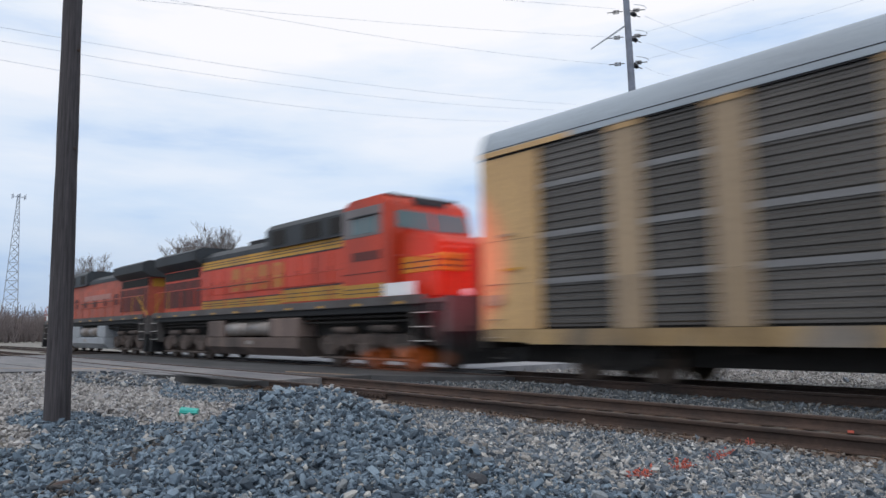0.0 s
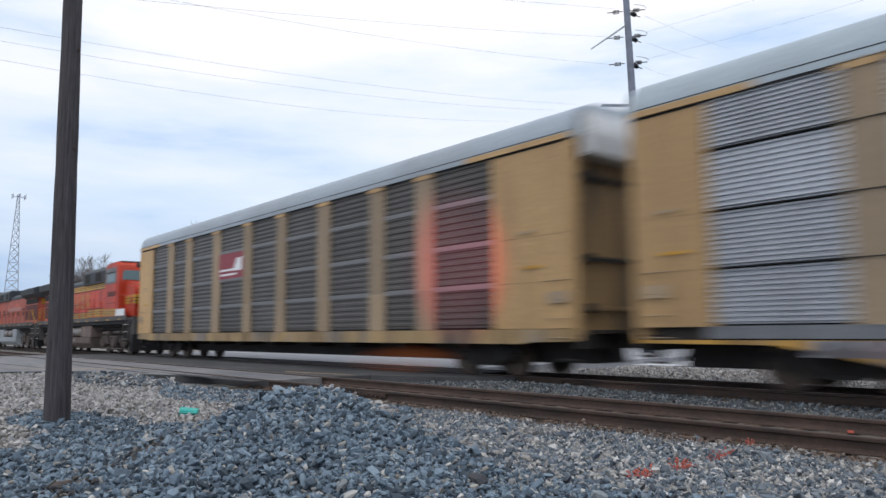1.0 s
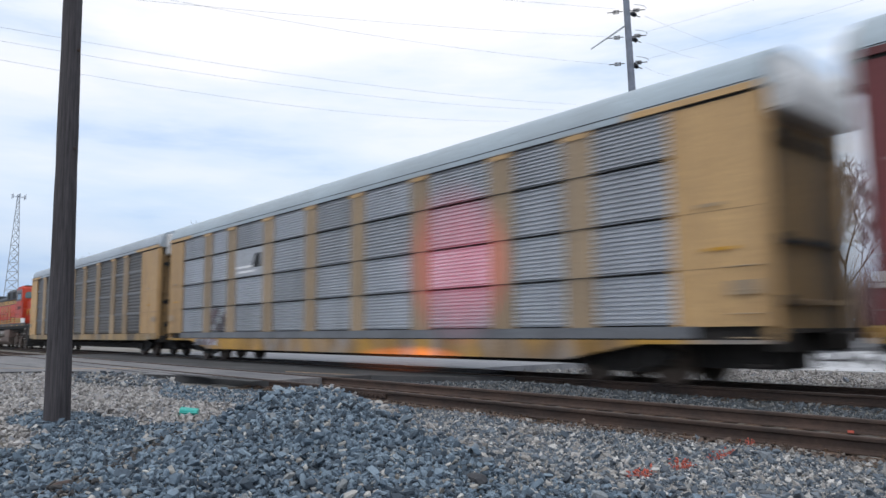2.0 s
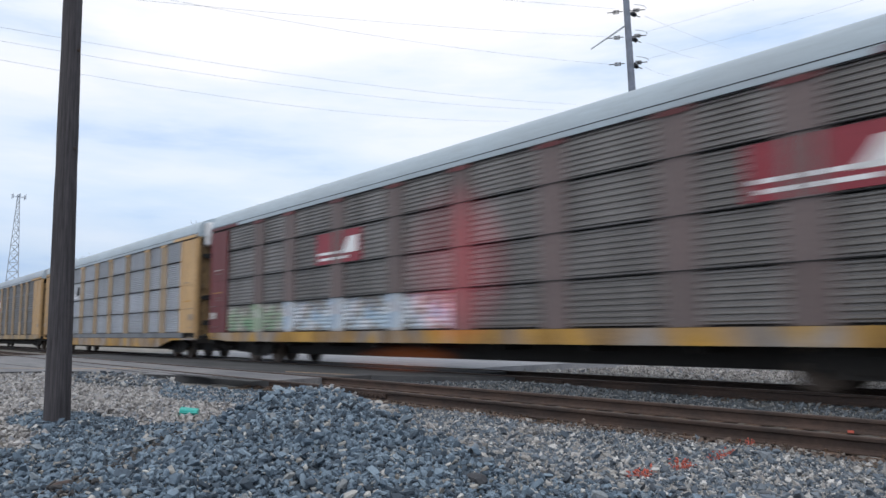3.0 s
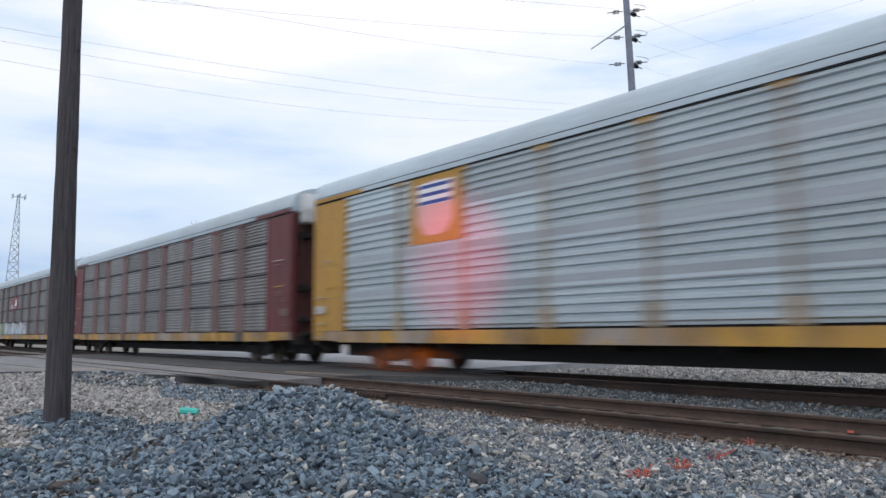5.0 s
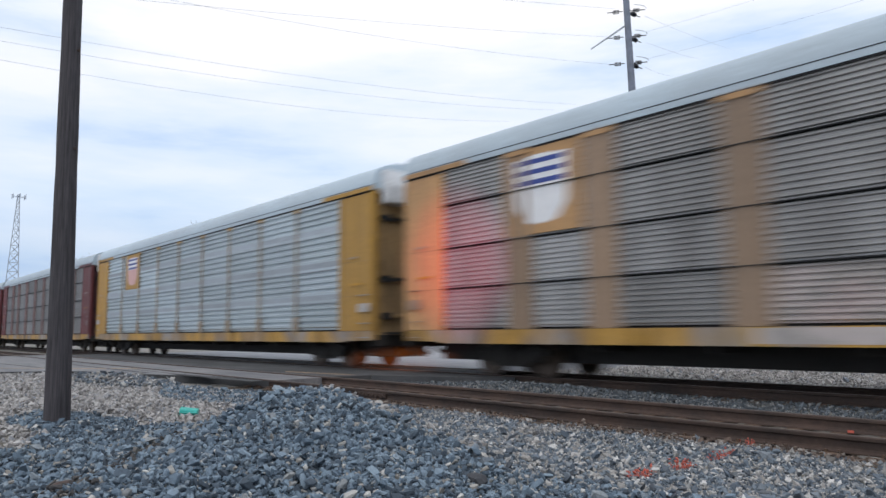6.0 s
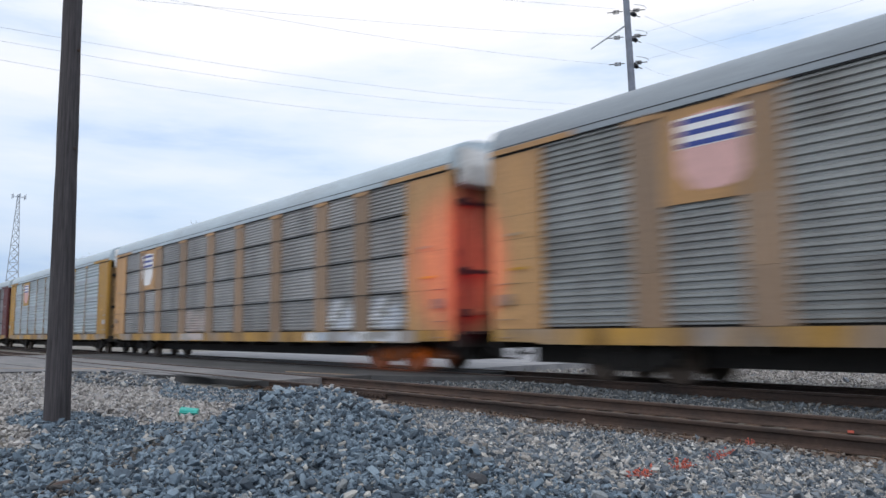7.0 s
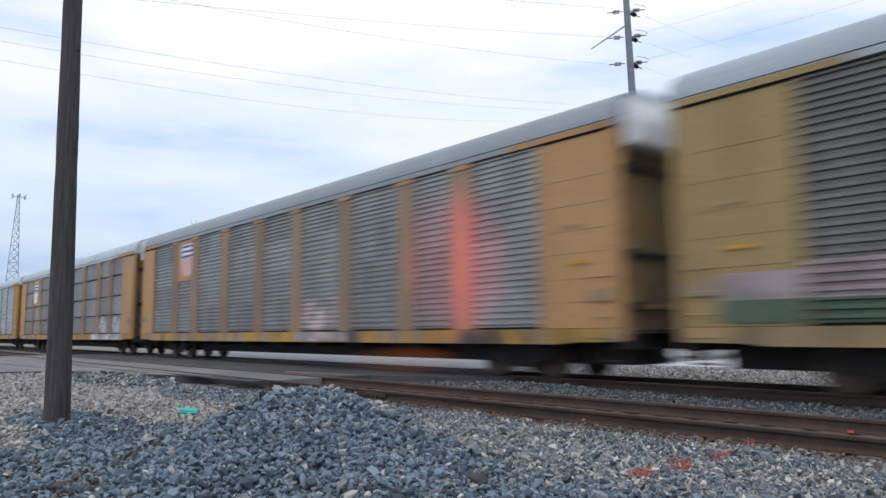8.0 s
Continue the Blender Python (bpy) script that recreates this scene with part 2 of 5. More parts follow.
ORANGE = painted("orange_engine_paint", (0.66, 0.058, 0.018), (0.26, 0.035, 0.018), 0.55, 0.5, coarse=1.3)
FADED_ORANGE = painted("faded_orange_engine_paint", (0.50, 0.10, 0.055), (0.22, 0.07, 0.05), 0.6, 0.6, coarse=1.3)
MAROON_GRILLE = painted("sooty_red_grille_paint", (0.15, 0.03, 0.025), (0.05, 0.022, 0.02), 0.8, 0.7)
ENGINE_DARK = painted("dull_slate_engine_paint", (0.034, 0.042, 0.05), (0.02, 0.022, 0.025), 0.7, 0.6)
SILL_GREY = painted("grey_cab_panel_paint", (0.20, 0.185, 0.19), (0.12, 0.10, 0.10), 0.6, 0.6)
SILL_DUST = painted("dusty_sill_steel", (0.11, 0.105, 0.105), (0.06, 0.05, 0.045), 0.8, 0.8)
RESERVOIR = painted("brushed_reservoir_paint", (0.34, 0.31, 0.29), (0.14, 0.11, 0.09), 0.7, 0.45, 0.3)
PALE_TANK = painted("pale_grey_tank_paint", (0.33, 0.36, 0.39), (0.20, 0.20, 0.20), 0.6, 0.6)
YELLOW = painted("yellow_engine_paint", (0.60, 0.31, 0.022), (0.26, 0.13, 0.03), 0.5, 0.5)
WORN_YELLOW = painted("worn_yellow_letter_paint", (0.47, 0.20, 0.025), (0.45, 0.07, 0.02), 0.9, 0.5, coarse=1.5)
LETTER_PINK = painted("worn_pink_letter_paint", (0.40, 0.20, 0.17), (0.36, 0.10, 0.07), 0.8, 0.6)
TANK_GREY = painted("dusty_tank_steel", (0.20, 0.145, 0.125), (0.06, 0.05, 0.045), 0.8, 0.8)
TURQUOISE = plain("turquoise_plastic", (0.03, 0.42, 0.36), 0.4, 0, 0.15, 20)
SPRAY = plain("orange_spray_paint", (0.50, 0.11, 0.075), 0.8, 0, 0.4, 30)
BROWN_STONE = plain("brown_rock", (0.085, 0.06, 0.052), 0.9, 0, 0.3, 25)
DARK_STONE = plain("dark_rock", (0.05, 0.052, 0.058), 0.9, 0, 0.3, 25)
m_, n_, l_, b_ = shader("cab_glass", 0.06)
b_.inputs["Base Color"].default_value = (0.10, 0.16, 0.17, 1)
GLASS = m_


# ---- mesh helpers ----
def finish(bm, name, material, parent=None, label="", smooth=False):
    me = bpy.data.meshes.new(name)
    bmesh.ops.recalc_face_normals(bm, faces=bm.faces)
    bm.to_mesh(me)
    bm.free()
    for mat in (material if isinstance(material, (list, tuple)) else (material,)):
        me.materials.append(mat)
    if smooth:
        me.polygons.foreach_set("use_smooth", [True] * len(me.polygons))
    ob = new(name, me)
    if parent:
        ob.parent = parent
    return tagged(ob, label)


def part(name, bm, material, parent, label="", smooth=False):
    return finish(bm, name, material, parent, label, smooth)


def again(name, ob, parent, m):
    """One more part on the same mesh, at the pose m in its thing."""
    o = new(name, ob.data)
    o.parent, o.matrix_basis = parent, m
    return o


def box(bm, x0, x1, y0, y1, z0, z1, bevel=0.0, mat=0):
    r = bmesh.ops.create_cube(bm, size=1.0, matrix=Matrix.Translation(((x0 + x1) / 2, (y0 + y1) / 2, (z0 + z1) / 2)) @ Matrix.Diagonal((abs(x1 - x0), abs(y1 - y0), abs(z1 - z0), 1)))
    faces = {f for v in r["verts"] for f in v.link_faces}
    for f in faces:
        f.material_index = mat
    if bevel:
        edges = {e for v in r["verts"] for e in v.link_edges}
        bmesh.ops.bevel(bm, geom=list(edges), offset=bevel, segments=1, affect="EDGES")


def boxed(*a, **k):
    bm = bmesh.new()
    box(bm, *a, **k)
    return bm


def tube(bm, a, b, r0, r1=None, sides=8):
    a, b = Vector(a), Vector(b)
    d = b - a
    m = Matrix.Translation((a + b) / 2) @ d.to_track_quat("Z", "Y").to_matrix().to_4x4()
    bmesh.ops.create_cone(bm, cap_ends=True, segments=sides, radius1=r0, radius2=r0 if r1 is None else r1, depth=d.length, matrix=m)


def tubed(a, b, r0, r1=None, sides=8):
    bm = bmesh.new()
    tube(bm, a, b, r0, r1, sides)
    return bm


def extrude_x(bm, profile, x0, x1, closed=True, cuts=()):
    """Draws a profile of (y, z) along x."""
    xs = [x0, *cuts, x1]
    rings = [[bm.verts.new((x, y, z)) for y, z in profile] for x in xs]
    k = len(profile)
    for r0, r1 in zip(rings, rings[1:]):
        for i in range(k if closed else k - 1):
            bm.faces.new((r0[i], r0[(i + 1) % k], r1[(i + 1) % k], r1[i]))
    if closed:
        bm.faces.new(rings[0])
        bm.faces.new(list(reversed(rings[-1])))


def extrude_z(bm, outline, z0, z1):
    """A folded sheet with an outline of (x, y), from z0 to z1."""
    a = [bm.verts.new((x, y, z0)) for x, y in outline]
    b = [bm.verts.new((x, y, z1)) for x, y in outline]
    k = len(outline)
    bm.faces.new(a), bm.faces.new(list(reversed(b)))
    for i in range(k):
        bm.faces.new((a[i], a[(i + 1) % k], b[(i + 1) % k], b[i]))


def extrude_y(bm, outline, y0, y1, mat=0):
    """A plate with an outline of (x, z), from y0 to y1."""
    a = [bm.verts.new((x, y0, z)) for x, z in outline]
    b = [bm.verts.new((x, y1, z)) for x, z in outline]
    k = len(outline)
    fs = [bm.faces.new(a), bm.faces.new(list(reversed(b)))]
    fs += [bm.faces.new((a[i], a[(i + 1) % k], b[(i + 1) % k], b[i])) for i in range(k)]
    for f in fs:
        f.material_index = mat


class Twigs:
    """Gathers many thin tapered rods for one mesh."""

    def __init__(self):
        self.v, self.f = [], []

    def rod(self, a, b, r0, r1, sides=3):
        d = (b - a).normalized()
        u = d.orthogonal().normalized()
        w = d.cross(u)
        k = len(self.v)
        for c, r in ((a, r0), (b, r1)):
            for i in range(sides):
                g = 2 * math.pi * i / sides
                self.v.append(c + u * (r * math.cos(g)) + w * (r * math.sin(g)))
        for i in range(sides):
            j = (i + 1) % sides
            self.f.append((k + i, k + j, k + sides + j, k + sides + i))

    def make(self, name, material, parent=None, label=""):
        me = bpy.data.meshes.new(name)
        me.from_pydata(self.v, [], self.f)
        me.materials.append(material)
        ob = new(name, me)
        if parent:
            ob.parent = parent
        return tagged(ob, label)


def thing(name, label, category, group="", kind="", at=(0, 0, 0)):
    e = new(name)
    e.location = at
    e.empty_display_size = 0.3
    return tagged(e, label, category, group, kind)


# ---- ground ----
def smooth01(t):
    t = np.clip(t, 0, 1)
    return t * t * (3 - 2 * t)


def height(x, y):
    """The lie of the land: level verge, low track bed, a long heap of tipped ballast."""
    x, y = np.asarray(x, float), np.asarray(y, float)
    z = 0.005 - 0.215 * smooth01((y - 3.2) / 3.6)
    road = smooth01((-x - 11.5) / 3.5)
    z = z * (1 - road) + road * (-0.10 - 0.11 * smooth01((y - 5.5) / 1.5))
    u, v = -0.777 * (x + 5.1) + 0.629 * (y - 2.7), 0.629 * (x + 5.1) + 0.777 * (y - 2.7)
    z += 0.26 * np.exp(-(u / 2.2) ** 2 / 2 - (v / np.where(v < 0, 0.72, 1.15)) ** 2 / 2)
    u, v = -0.777 * (x + 5.75) + 0.629 * (y - 3.25), 0.629 * (x + 5.75) + 0.777 * (y - 3.25)
    z += 0.27 * np.exp(-(u / 1.0) ** 2 / 2 - np.abs(v / 0.56) ** 2.3 / 2)
    between = np.exp(-((x + 10.6) / 1.7) ** 2 / 2 - ((y - 11.0) / 0.75) ** 2 / 2)
    z += 0.17 * between
    z += 0.10 * np.exp(-((x + 18.8) / 1.6) ** 2 / 2 - ((y - 5.5) / 0.5) ** 2 / 2)
    near = np.exp(-((x + 4) / 9) ** 2 - ((y - 3) / 6) ** 2)
    z += near * 0.03 * (np.sin(2.1 * x + 1.3 * y) * np.sin(1.7 * y - 0.6 * x) + 0.5 * np.sin(5.3 * x) * np.sin(4.7 * y + 1))
    z = np.where(y > 15, -0.21 - 0.06 * smooth01((y - 15) / 6), z)
    return z


def grid_axis(*pieces):
    out = []
    for a, b, k in pieces:
        out += list(np.linspace(a, b, k, endpoint=False))
    return np.array(out + [pieces[-1][1]])


gx = grid_axis((-2600, -300, 8), (-300, -40, 16), (-40, -14, 40), (-14, 3, 130), (3, 30, 12), (30, 2600, 10))
gy = grid_axis((-1800, -100, 5), (-100, -4, 12), (-4, 12, 120), (12, 24, 24), (24, 120, 20), (120, 2600, 10))
GX, GY = np.meshgrid(gx, gy)
GZ = height(GX, GY) - 0.012
me = bpy.data.meshes.new("ground")
k_ = len(gx)
me.from_pydata(np.stack([GX.ravel(), GY.ravel(), GZ.ravel()], 1).tolist(), [],
               [(j * k_ + i, j * k_ + i + 1, (j + 1) * k_ + i + 1, (j + 1) * k_ + i) for j in range(len(gy) - 1) for i in range(k_ - 1)])
me.materials.append(GROUND)
me.polygons.foreach_set("use_smooth", [True] * len(me.polygons))
tagged(new("ground", me), "level gravel ground with pale limestone and dry soil", "ground", kind="structure")

_t = (1 + 5 ** 0.5) / 2
ICO_V = np.array([(-1, _t, 0), (1, _t, 0), (-1, -_t, 0), (1, -_t, 0), (0, -1, _t), (0, 1, _t), (0, -1, -_t), (0, 1, -_t),
                  (_t, 0, -1), (_t, 0, 1), (-_t, 0, -1), (-_t, 0, 1)]) / 1.902
ICO_F = np.array([(0, 11, 5), (0, 5, 1), (0, 1, 7), (0, 7, 10), (0, 10, 11), (1, 5, 9), (5, 11, 4), (11, 10, 2), (10, 7, 6), (7, 1, 8),
                  (3, 9, 4), (3, 4, 2), (3, 2, 6), (3, 6, 8), (3, 8, 9), (4, 9, 5), (2, 4, 11), (6, 2, 10), (8, 6, 7), (9, 8, 1)])
rng = np.random.default_rng(7)


OCT_V = np.array([(1, 0, 0), (-1, 0, 0), (0, 1, 0), (0, -1, 0), (0, 0, 1), (0, 0, -1)], float) * 1.18
OCT_F = np.array([(0, 2, 4), (2, 1, 4), (1, 3, 4), (3, 0, 4), (2, 0, 5), (1, 2, 5), (3, 1, 5), (0, 3, 5)])


def stones(name, x, y, size, material, label, lift=0.25, near=False):
    """Many broken stones, each with its own shape and turn, in one mesh."""
    k = len(x)
    base, faces = (ICO_V, ICO_F) if near else (OCT_V, OCT_F)
    nv, nf = len(base), len(faces)
    s = size * np.exp(rng.normal(0, 0.33, k))
    v = base[None] * (1 + np.clip(rng.normal(0, 0.22, (k, nv, 1)), -0.4, 0.4)) + (0 if near else rng.normal(0, 0.13, (k, nv, 3)))
    if near:
        # broken faces: every stone is cut off square at its own distances
        v = v @ np.linalg.qr(np.array([[0.8, 0.3, 0.5], [-0.4, 0.9, 0.1], [0.2, -0.5, 0.8]]))[0]
        cut = rng.uniform(0.38, 0.85, (k, 1, 3))
        v = np.clip(v, -cut, rng.uniform(0.38, 0.9, (k, 1, 3))) * 1.25
    v = v * np.stack([rng.uniform(0.9, 1.5, k), rng.uniform(0.65, 1.0, k), rng.uniform(0.4, 0.72, k)], 1)[:, None]
    q = rng.normal(size=(k, 4)) * np.array([1.0, 0.45, 0.45, 1.0])
    q /= np.linalg.norm(q, axis=1, keepdims=True)
    w, a, b, c = q.T
    R = np.stack([1 - 2 * (b * b + c * c), 2 * (a * b - c * w), 2 * (a * c + b * w), 2 * (a * b + c * w), 1 - 2 * (a * a + c * c), 2 * (b * c - a * w),
                  2 * (a * c - b * w), 2 * (b * c + a * w), 1 - 2 * (a * a + b * b)], 1).reshape(k, 3, 3)
    v = np.einsum("kij,kvj->kvi", R, v * (s / 2)[:, None, None])
    z = height(x, y) + s * lift * rng.uniform(0.2, 1.5, k)
    v += np.stack([x, y, z], 1)[:, None]
    f = (faces[None] + nv * np.arange(k)[:, None, None]).reshape(-1)
    me = bpy.data.meshes.new(name)
    me.vertices.add(nv * k)
    me.vertices.foreach_set("co", v.reshape(-1))
    me.loops.add(len(f))
    me.loops.foreach_set("vertex_index", f)
    me.polygons.add(nf * k)
    me.polygons.foreach_set("loop_start", np.arange(0, 3 * nf * k, 3))
    me.polygons.foreach_set("loop_total", np.full(nf * k, 3))
    me.update(calc_edges=True)
    me.polygons.foreach_set("use_smooth", [False] * (nf * k))
    me.materials.append(material)
    return tagged(new(name, me), label, "gravel", kind="stuff")


def scatter(k, x0, x1, y0, y1, keep):
    x, y = rng.uniform(x0, x1, k), rng.uniform(y0, y1, k)
    ok = keep(x, y)
    return x[ok], y[ok]


def wedge(x, y):
    """The fan of ground in front of the camera."""
    a = np.degrees(np.arctan2(-x, y))
    return (a > 14) & (a < 90)


def pale(x, y):
    """Where the pale verge gravel shows instead of dark ballast."""
    n1 = np.sin(0.9 * x + 0.5) * np.sin(1.1 * y - 0.4) + 0.4 * np.sin(2.7 * x - 1.9 * y)
    at_pole = np.hypot((x + 9.5) / 1.5, (y - 2.25) / 0.65) < 1 + 0.15 * n1
    return (x < -8.0 + 0.5 * n1 - 0.25 * (y - 2)) & (y < 6.6 + 0.4 * n1) & ~at_pole


def heap_zone(x, y):
    return wedge(x, y) & ~pale(x, y) & ((y < 4.0 + 0.25 * np.sin(2 * x)) | (x < -6.6 - (y - 4.0) * 0.75))


def rail_zone(x, y):
    return wedge(x, y) & (y > 3.7 + 0.25 * np.sin(2 * x)) & (x > -6.9 - (y - 4.0) * 0.75)


def heap_flank(x, y):
    """The side of the heap towards the rails, where pale stones are mixed in."""
    return np.exp(-((x + 5.75) / 0.75) ** 2 - ((y - 4.0) / 0.42) ** 2) * (1 + 0.5 * np.sin(7 * x) * np.sin(9 * y)) > 0.4


x_, y_ = scatter(98000, -6.2, -0.9, 0.0, 6.0, lambda x, y: heap_zone(x, y) & (np.hypot(x, y) > 2.1) & (np.hypot(x, y) < 6.1))
stones("ballast", x_, y_, 0.0265, BLUE_STONE, "heap of crushed blue-grey track ballast on the verge", 0.6, near=True)
def heap_core(x, y):
    return heap_zone(x, y) & (np.hypot(x, y) > 2.6) & (height(x, y) - 0.005 + 0.215 * smooth01((y - 3.2) / 3.6) > 0.13)


x_, y_ = scatter(36000, -7.4, -2.4, 0.8, 5.0, heap_core)
stones("ballast", x_, y_, 0.0295, BLUE_STONE, "coarse blue-grey ballast tipped on the heap", 0.75, near=True)
# band of darker stones draws the shaded side of the heap
x_, y_ = scatter(9000, -6.6, -4.2, 0.8, 3.4, lambda x, y: np.exp(-((0.629 * (x + 5.1) + 0.777 * (y - 2.7) + 0.95) / 0.22) ** 2) > 0.35)
stones("ballast", x_, y_, 0.024, SLOPE_SHADE_STONE, "dark brownish ballast for the shaded foot of the heap", 0.9, near=True)
x_, y_ = scatter(5200, -8.2, -0.9, 0.0, 6.0, lambda x, y: heap_zone(x, y) & (np.hypot(x, y) > 2.1) & (np.hypot(x, y) < 8.0))
stones("ballast", x_, y_, 0.037, BLUE_STONE, "larger broken pieces of blue-grey ballast on the heap", 0.5, near=True)
x_, y_ = scatter(80000, -11.5, -3.0, 0.0, 7.45, lambda x, y: heap_zone(x, y) & (np.hypot(x, y) >= 6.0) & (rng.uniform(0, 1, len(x)) > 0.6 * heap_flank(x, y)))
stones("ballast", x_, y_, 0.033, BLUE_STONE, "crushed blue-grey track ballast round the heap", 0.5)
x_, y_ = scatter(16000, -7.0, -4.4, 3.2, 5.0, heap_flank)
stones("gravel", x_, y_, 0.026, TAN_STONE, "pale broken stones mixed into the flank of the heap", 0.8, near=True)
x_, y_ = scatter(118000, -11.5, -1.2, 3.3, 7.5, rail_zone)
stones("ballast", x_, y_, 0.028, MIX_STONE, "mixed grey and tan ballast beside the rail", 0.45)
x_, y_ = scatter(26000, -7.5, -1.2, 3.3, 7.3, rail_zone)
stones("ballast", x_, y_, 0.027, MIX_STONE, "larger mixed ballast stones beside the rail", 0.6, near=True)
x_, y_ = scatter(9000, -11.0, -1.2, 7.36, 7.66, wedge)
stones("ballast", x_, y_, 0.024, RUSTY_STONE, "rust-stained ballast along the rail foot", 0.8)
x_, y_ = scatter(15000, -22.5, -16.0, 4.3, 6.6, lambda x, y: wedge(x, y) & (np.hypot((x + 18.6) / 3.2, (y - 5.5) / 0.85) < 1))
stones("ballast", x_, y_, 0.05, MIX_STONE, "crushed grey ballast heaped beside the road edge", 0.7)
x_, y_ = scatter(14000, -17.0, -10.5, 4.6, 7.3, lambda x, y: wedge(x, y) & (y > 5.0 + 0.4 * np.sin(1.1 * x)) & (x > -16.6 + 0.8 * (y - 5)))
stones("ballast", x_, y_, 0.042, BLUE_STONE, "scattered grey ballast before the crossing", 0.45)
x_, y_ = scatter(46000, -26.0, -7.5, 0.0, 6.9, lambda x, y: wedge(x, y) & pale(x, y) & ~((x < -21) & (y > 5.6)))
stones("gravel", x_, y_, 0.042, TAN_STONE, "pale limestone gravel on the verge", 0.35)
x_, y_ = scatter(24000, -15.6, -1.5, 9.42, 12.6, lambda x, y: wedge(x, y))
stones("ballast", x_, y_, 0.033, SHADE_STONE, "dull grey ballast between the tracks", 0.4)
x_, y_ = scatter(16000, -16.0, -2.0, 14.4, 24.0, lambda x, y: wedge(x, y))
stones("gravel", x_, y_, 0.055, TAN_STONE, "pale gravel beyond the far track", 0.3)

x_, y_ = scatter(72000, -9.0, 7.0, -7.0, 7.4, lambda x, y: (~wedge(x, y) | (np.hypot(x, y) < 2.15)) & (np.hypot(x + 1, y - 2) < 6.0 + rng.normal(0, 1.1, len(x))))
stones("ballast", x_, y_, 0.045, BLUE_STONE, "crushed blue-grey ballast underfoot", 0.5)

# ---- road over the tracks ----
bm = bmesh.new()
near_edge = [(-15.2, 7.70), (-17.7, 7.66), (-18.9, 7.2), (-20.2, 6.75), (-22.4, 6.2), (-24.1, 5.7), (-25.0, 4.0), (-26.2, -6.0), (-27.0, -40.0), (-46.0, -40.0), (-44.0, 7.70)]


def slab(bm, outline, z0, z1, mat=0, side=None):
    lo = [bm.verts.new((x, y, z0)) for x, y in outline]
    hi = [bm.verts.new((x, y, z1)) for x, y in outline]
    fs = [bm.faces.new(hi), bm.faces.new(list(reversed(lo)))]
    k = len(outline)
    fs += [bm.faces.new((lo[i], lo[(i + 1) % k], hi[(i + 1) % k], hi[i])) for i in range(k)]
    for f in fs:
        f.material_index = mat
    for f in fs[2:] if side is not None else ():
        f.material_index = side


slab(bm, near_edge, -0.5, -0.025, 0, 1)
# tar patches and sealed cracks on the crossing
for x0, x1, y0, y1, slant in ((-19.6, -15.4, 7.36, 7.64, 0.25), (-30.0, -21.0, 6.9, 7.0, 0.0), (-33.0, -22.5, 5.7, 5.78, 0.5), (-29.0, -25.5, 2.2, 2.9, 0.3), (-24.0, -17.0, 7.2, 7.25, -0.2)):
    slab(bm, [(x0, y0 - slant), (x1, y0), (x1, y1), (x0, y1 - slant)], -0.03, -0.020, 1)
slab(bm, [(-16.0, 14.12), (-16.3, 30.0), (-17.8, 90.0), (-42.0, 90.0), (-44.0, 14.12)], -0.5, -0.03, 2)
slab(bm, [(-12.2, 12.49), (-13.4, 11.5), (-15.4, 10.6), (-15.6, 9.35), (-44, 9.35), (-44, 12.49)], -0.5, -0.03, 1)
slab(bm, [(-15.3, 7.88), (-15.3, 9.12), (-44, 9.12), (-44, 7.88)], -0.5, -0.018)
slab(bm, [(-13.9, 12.67), (-13.9, 13.91), (-44, 13.91), (-44, 12.67)], -0.5, -0.018, 1)
road = finish(bm, "road", [ASPHALT, DARK_ASPHALT, FAR_ROAD])
tagged(road, "worn grey asphalt road over the level crossing", "road", kind="structure")
bm = bmesh.new()
slab(bm, [(-28.3, 4.3), (-28.1, 4.3), (-23.6, 7.6), (-24.1, 7.6)], -0.03, -0.021)
slab(bm, [(-18.6, 9.9), (-15.9, 10.3), (-15.8, 10.42), (-18.8, 10.05)], -0.035, -0.026)
tagged(finish(bm, "road_marking", ROAD_LINE), "worn yellowish stripe on the asphalt", "road marking", kind="structure")
bm = bmesh.new()
slab(bm, [(-16.2, 22.6), (60, 27.0), (60, 44), (-16.2, 44)], -0.6, -0.2)
tagged(finish(bm, "pavement", CONCRETE), "pale concrete lot beyond the tracks", "pavement", kind="structure")

# ---- tracks ----
RAIL_PROFILE = [(-0.075, -0.172), (0.075, -0.172), (0.075, -0.160), (0.02, -0.145), (0.010, -0.125), (0.010, -0.055), (0.036, -0.042), (0.037, -0.012),
                (0.026, -0.002), (-0.026, -0.002), (-0.037, -0.012), (-0.036, -0.042), (-0.010, -0.055), (-0.010, -0.125), (-0.02, -0.145), (-0.075, -0.160)]


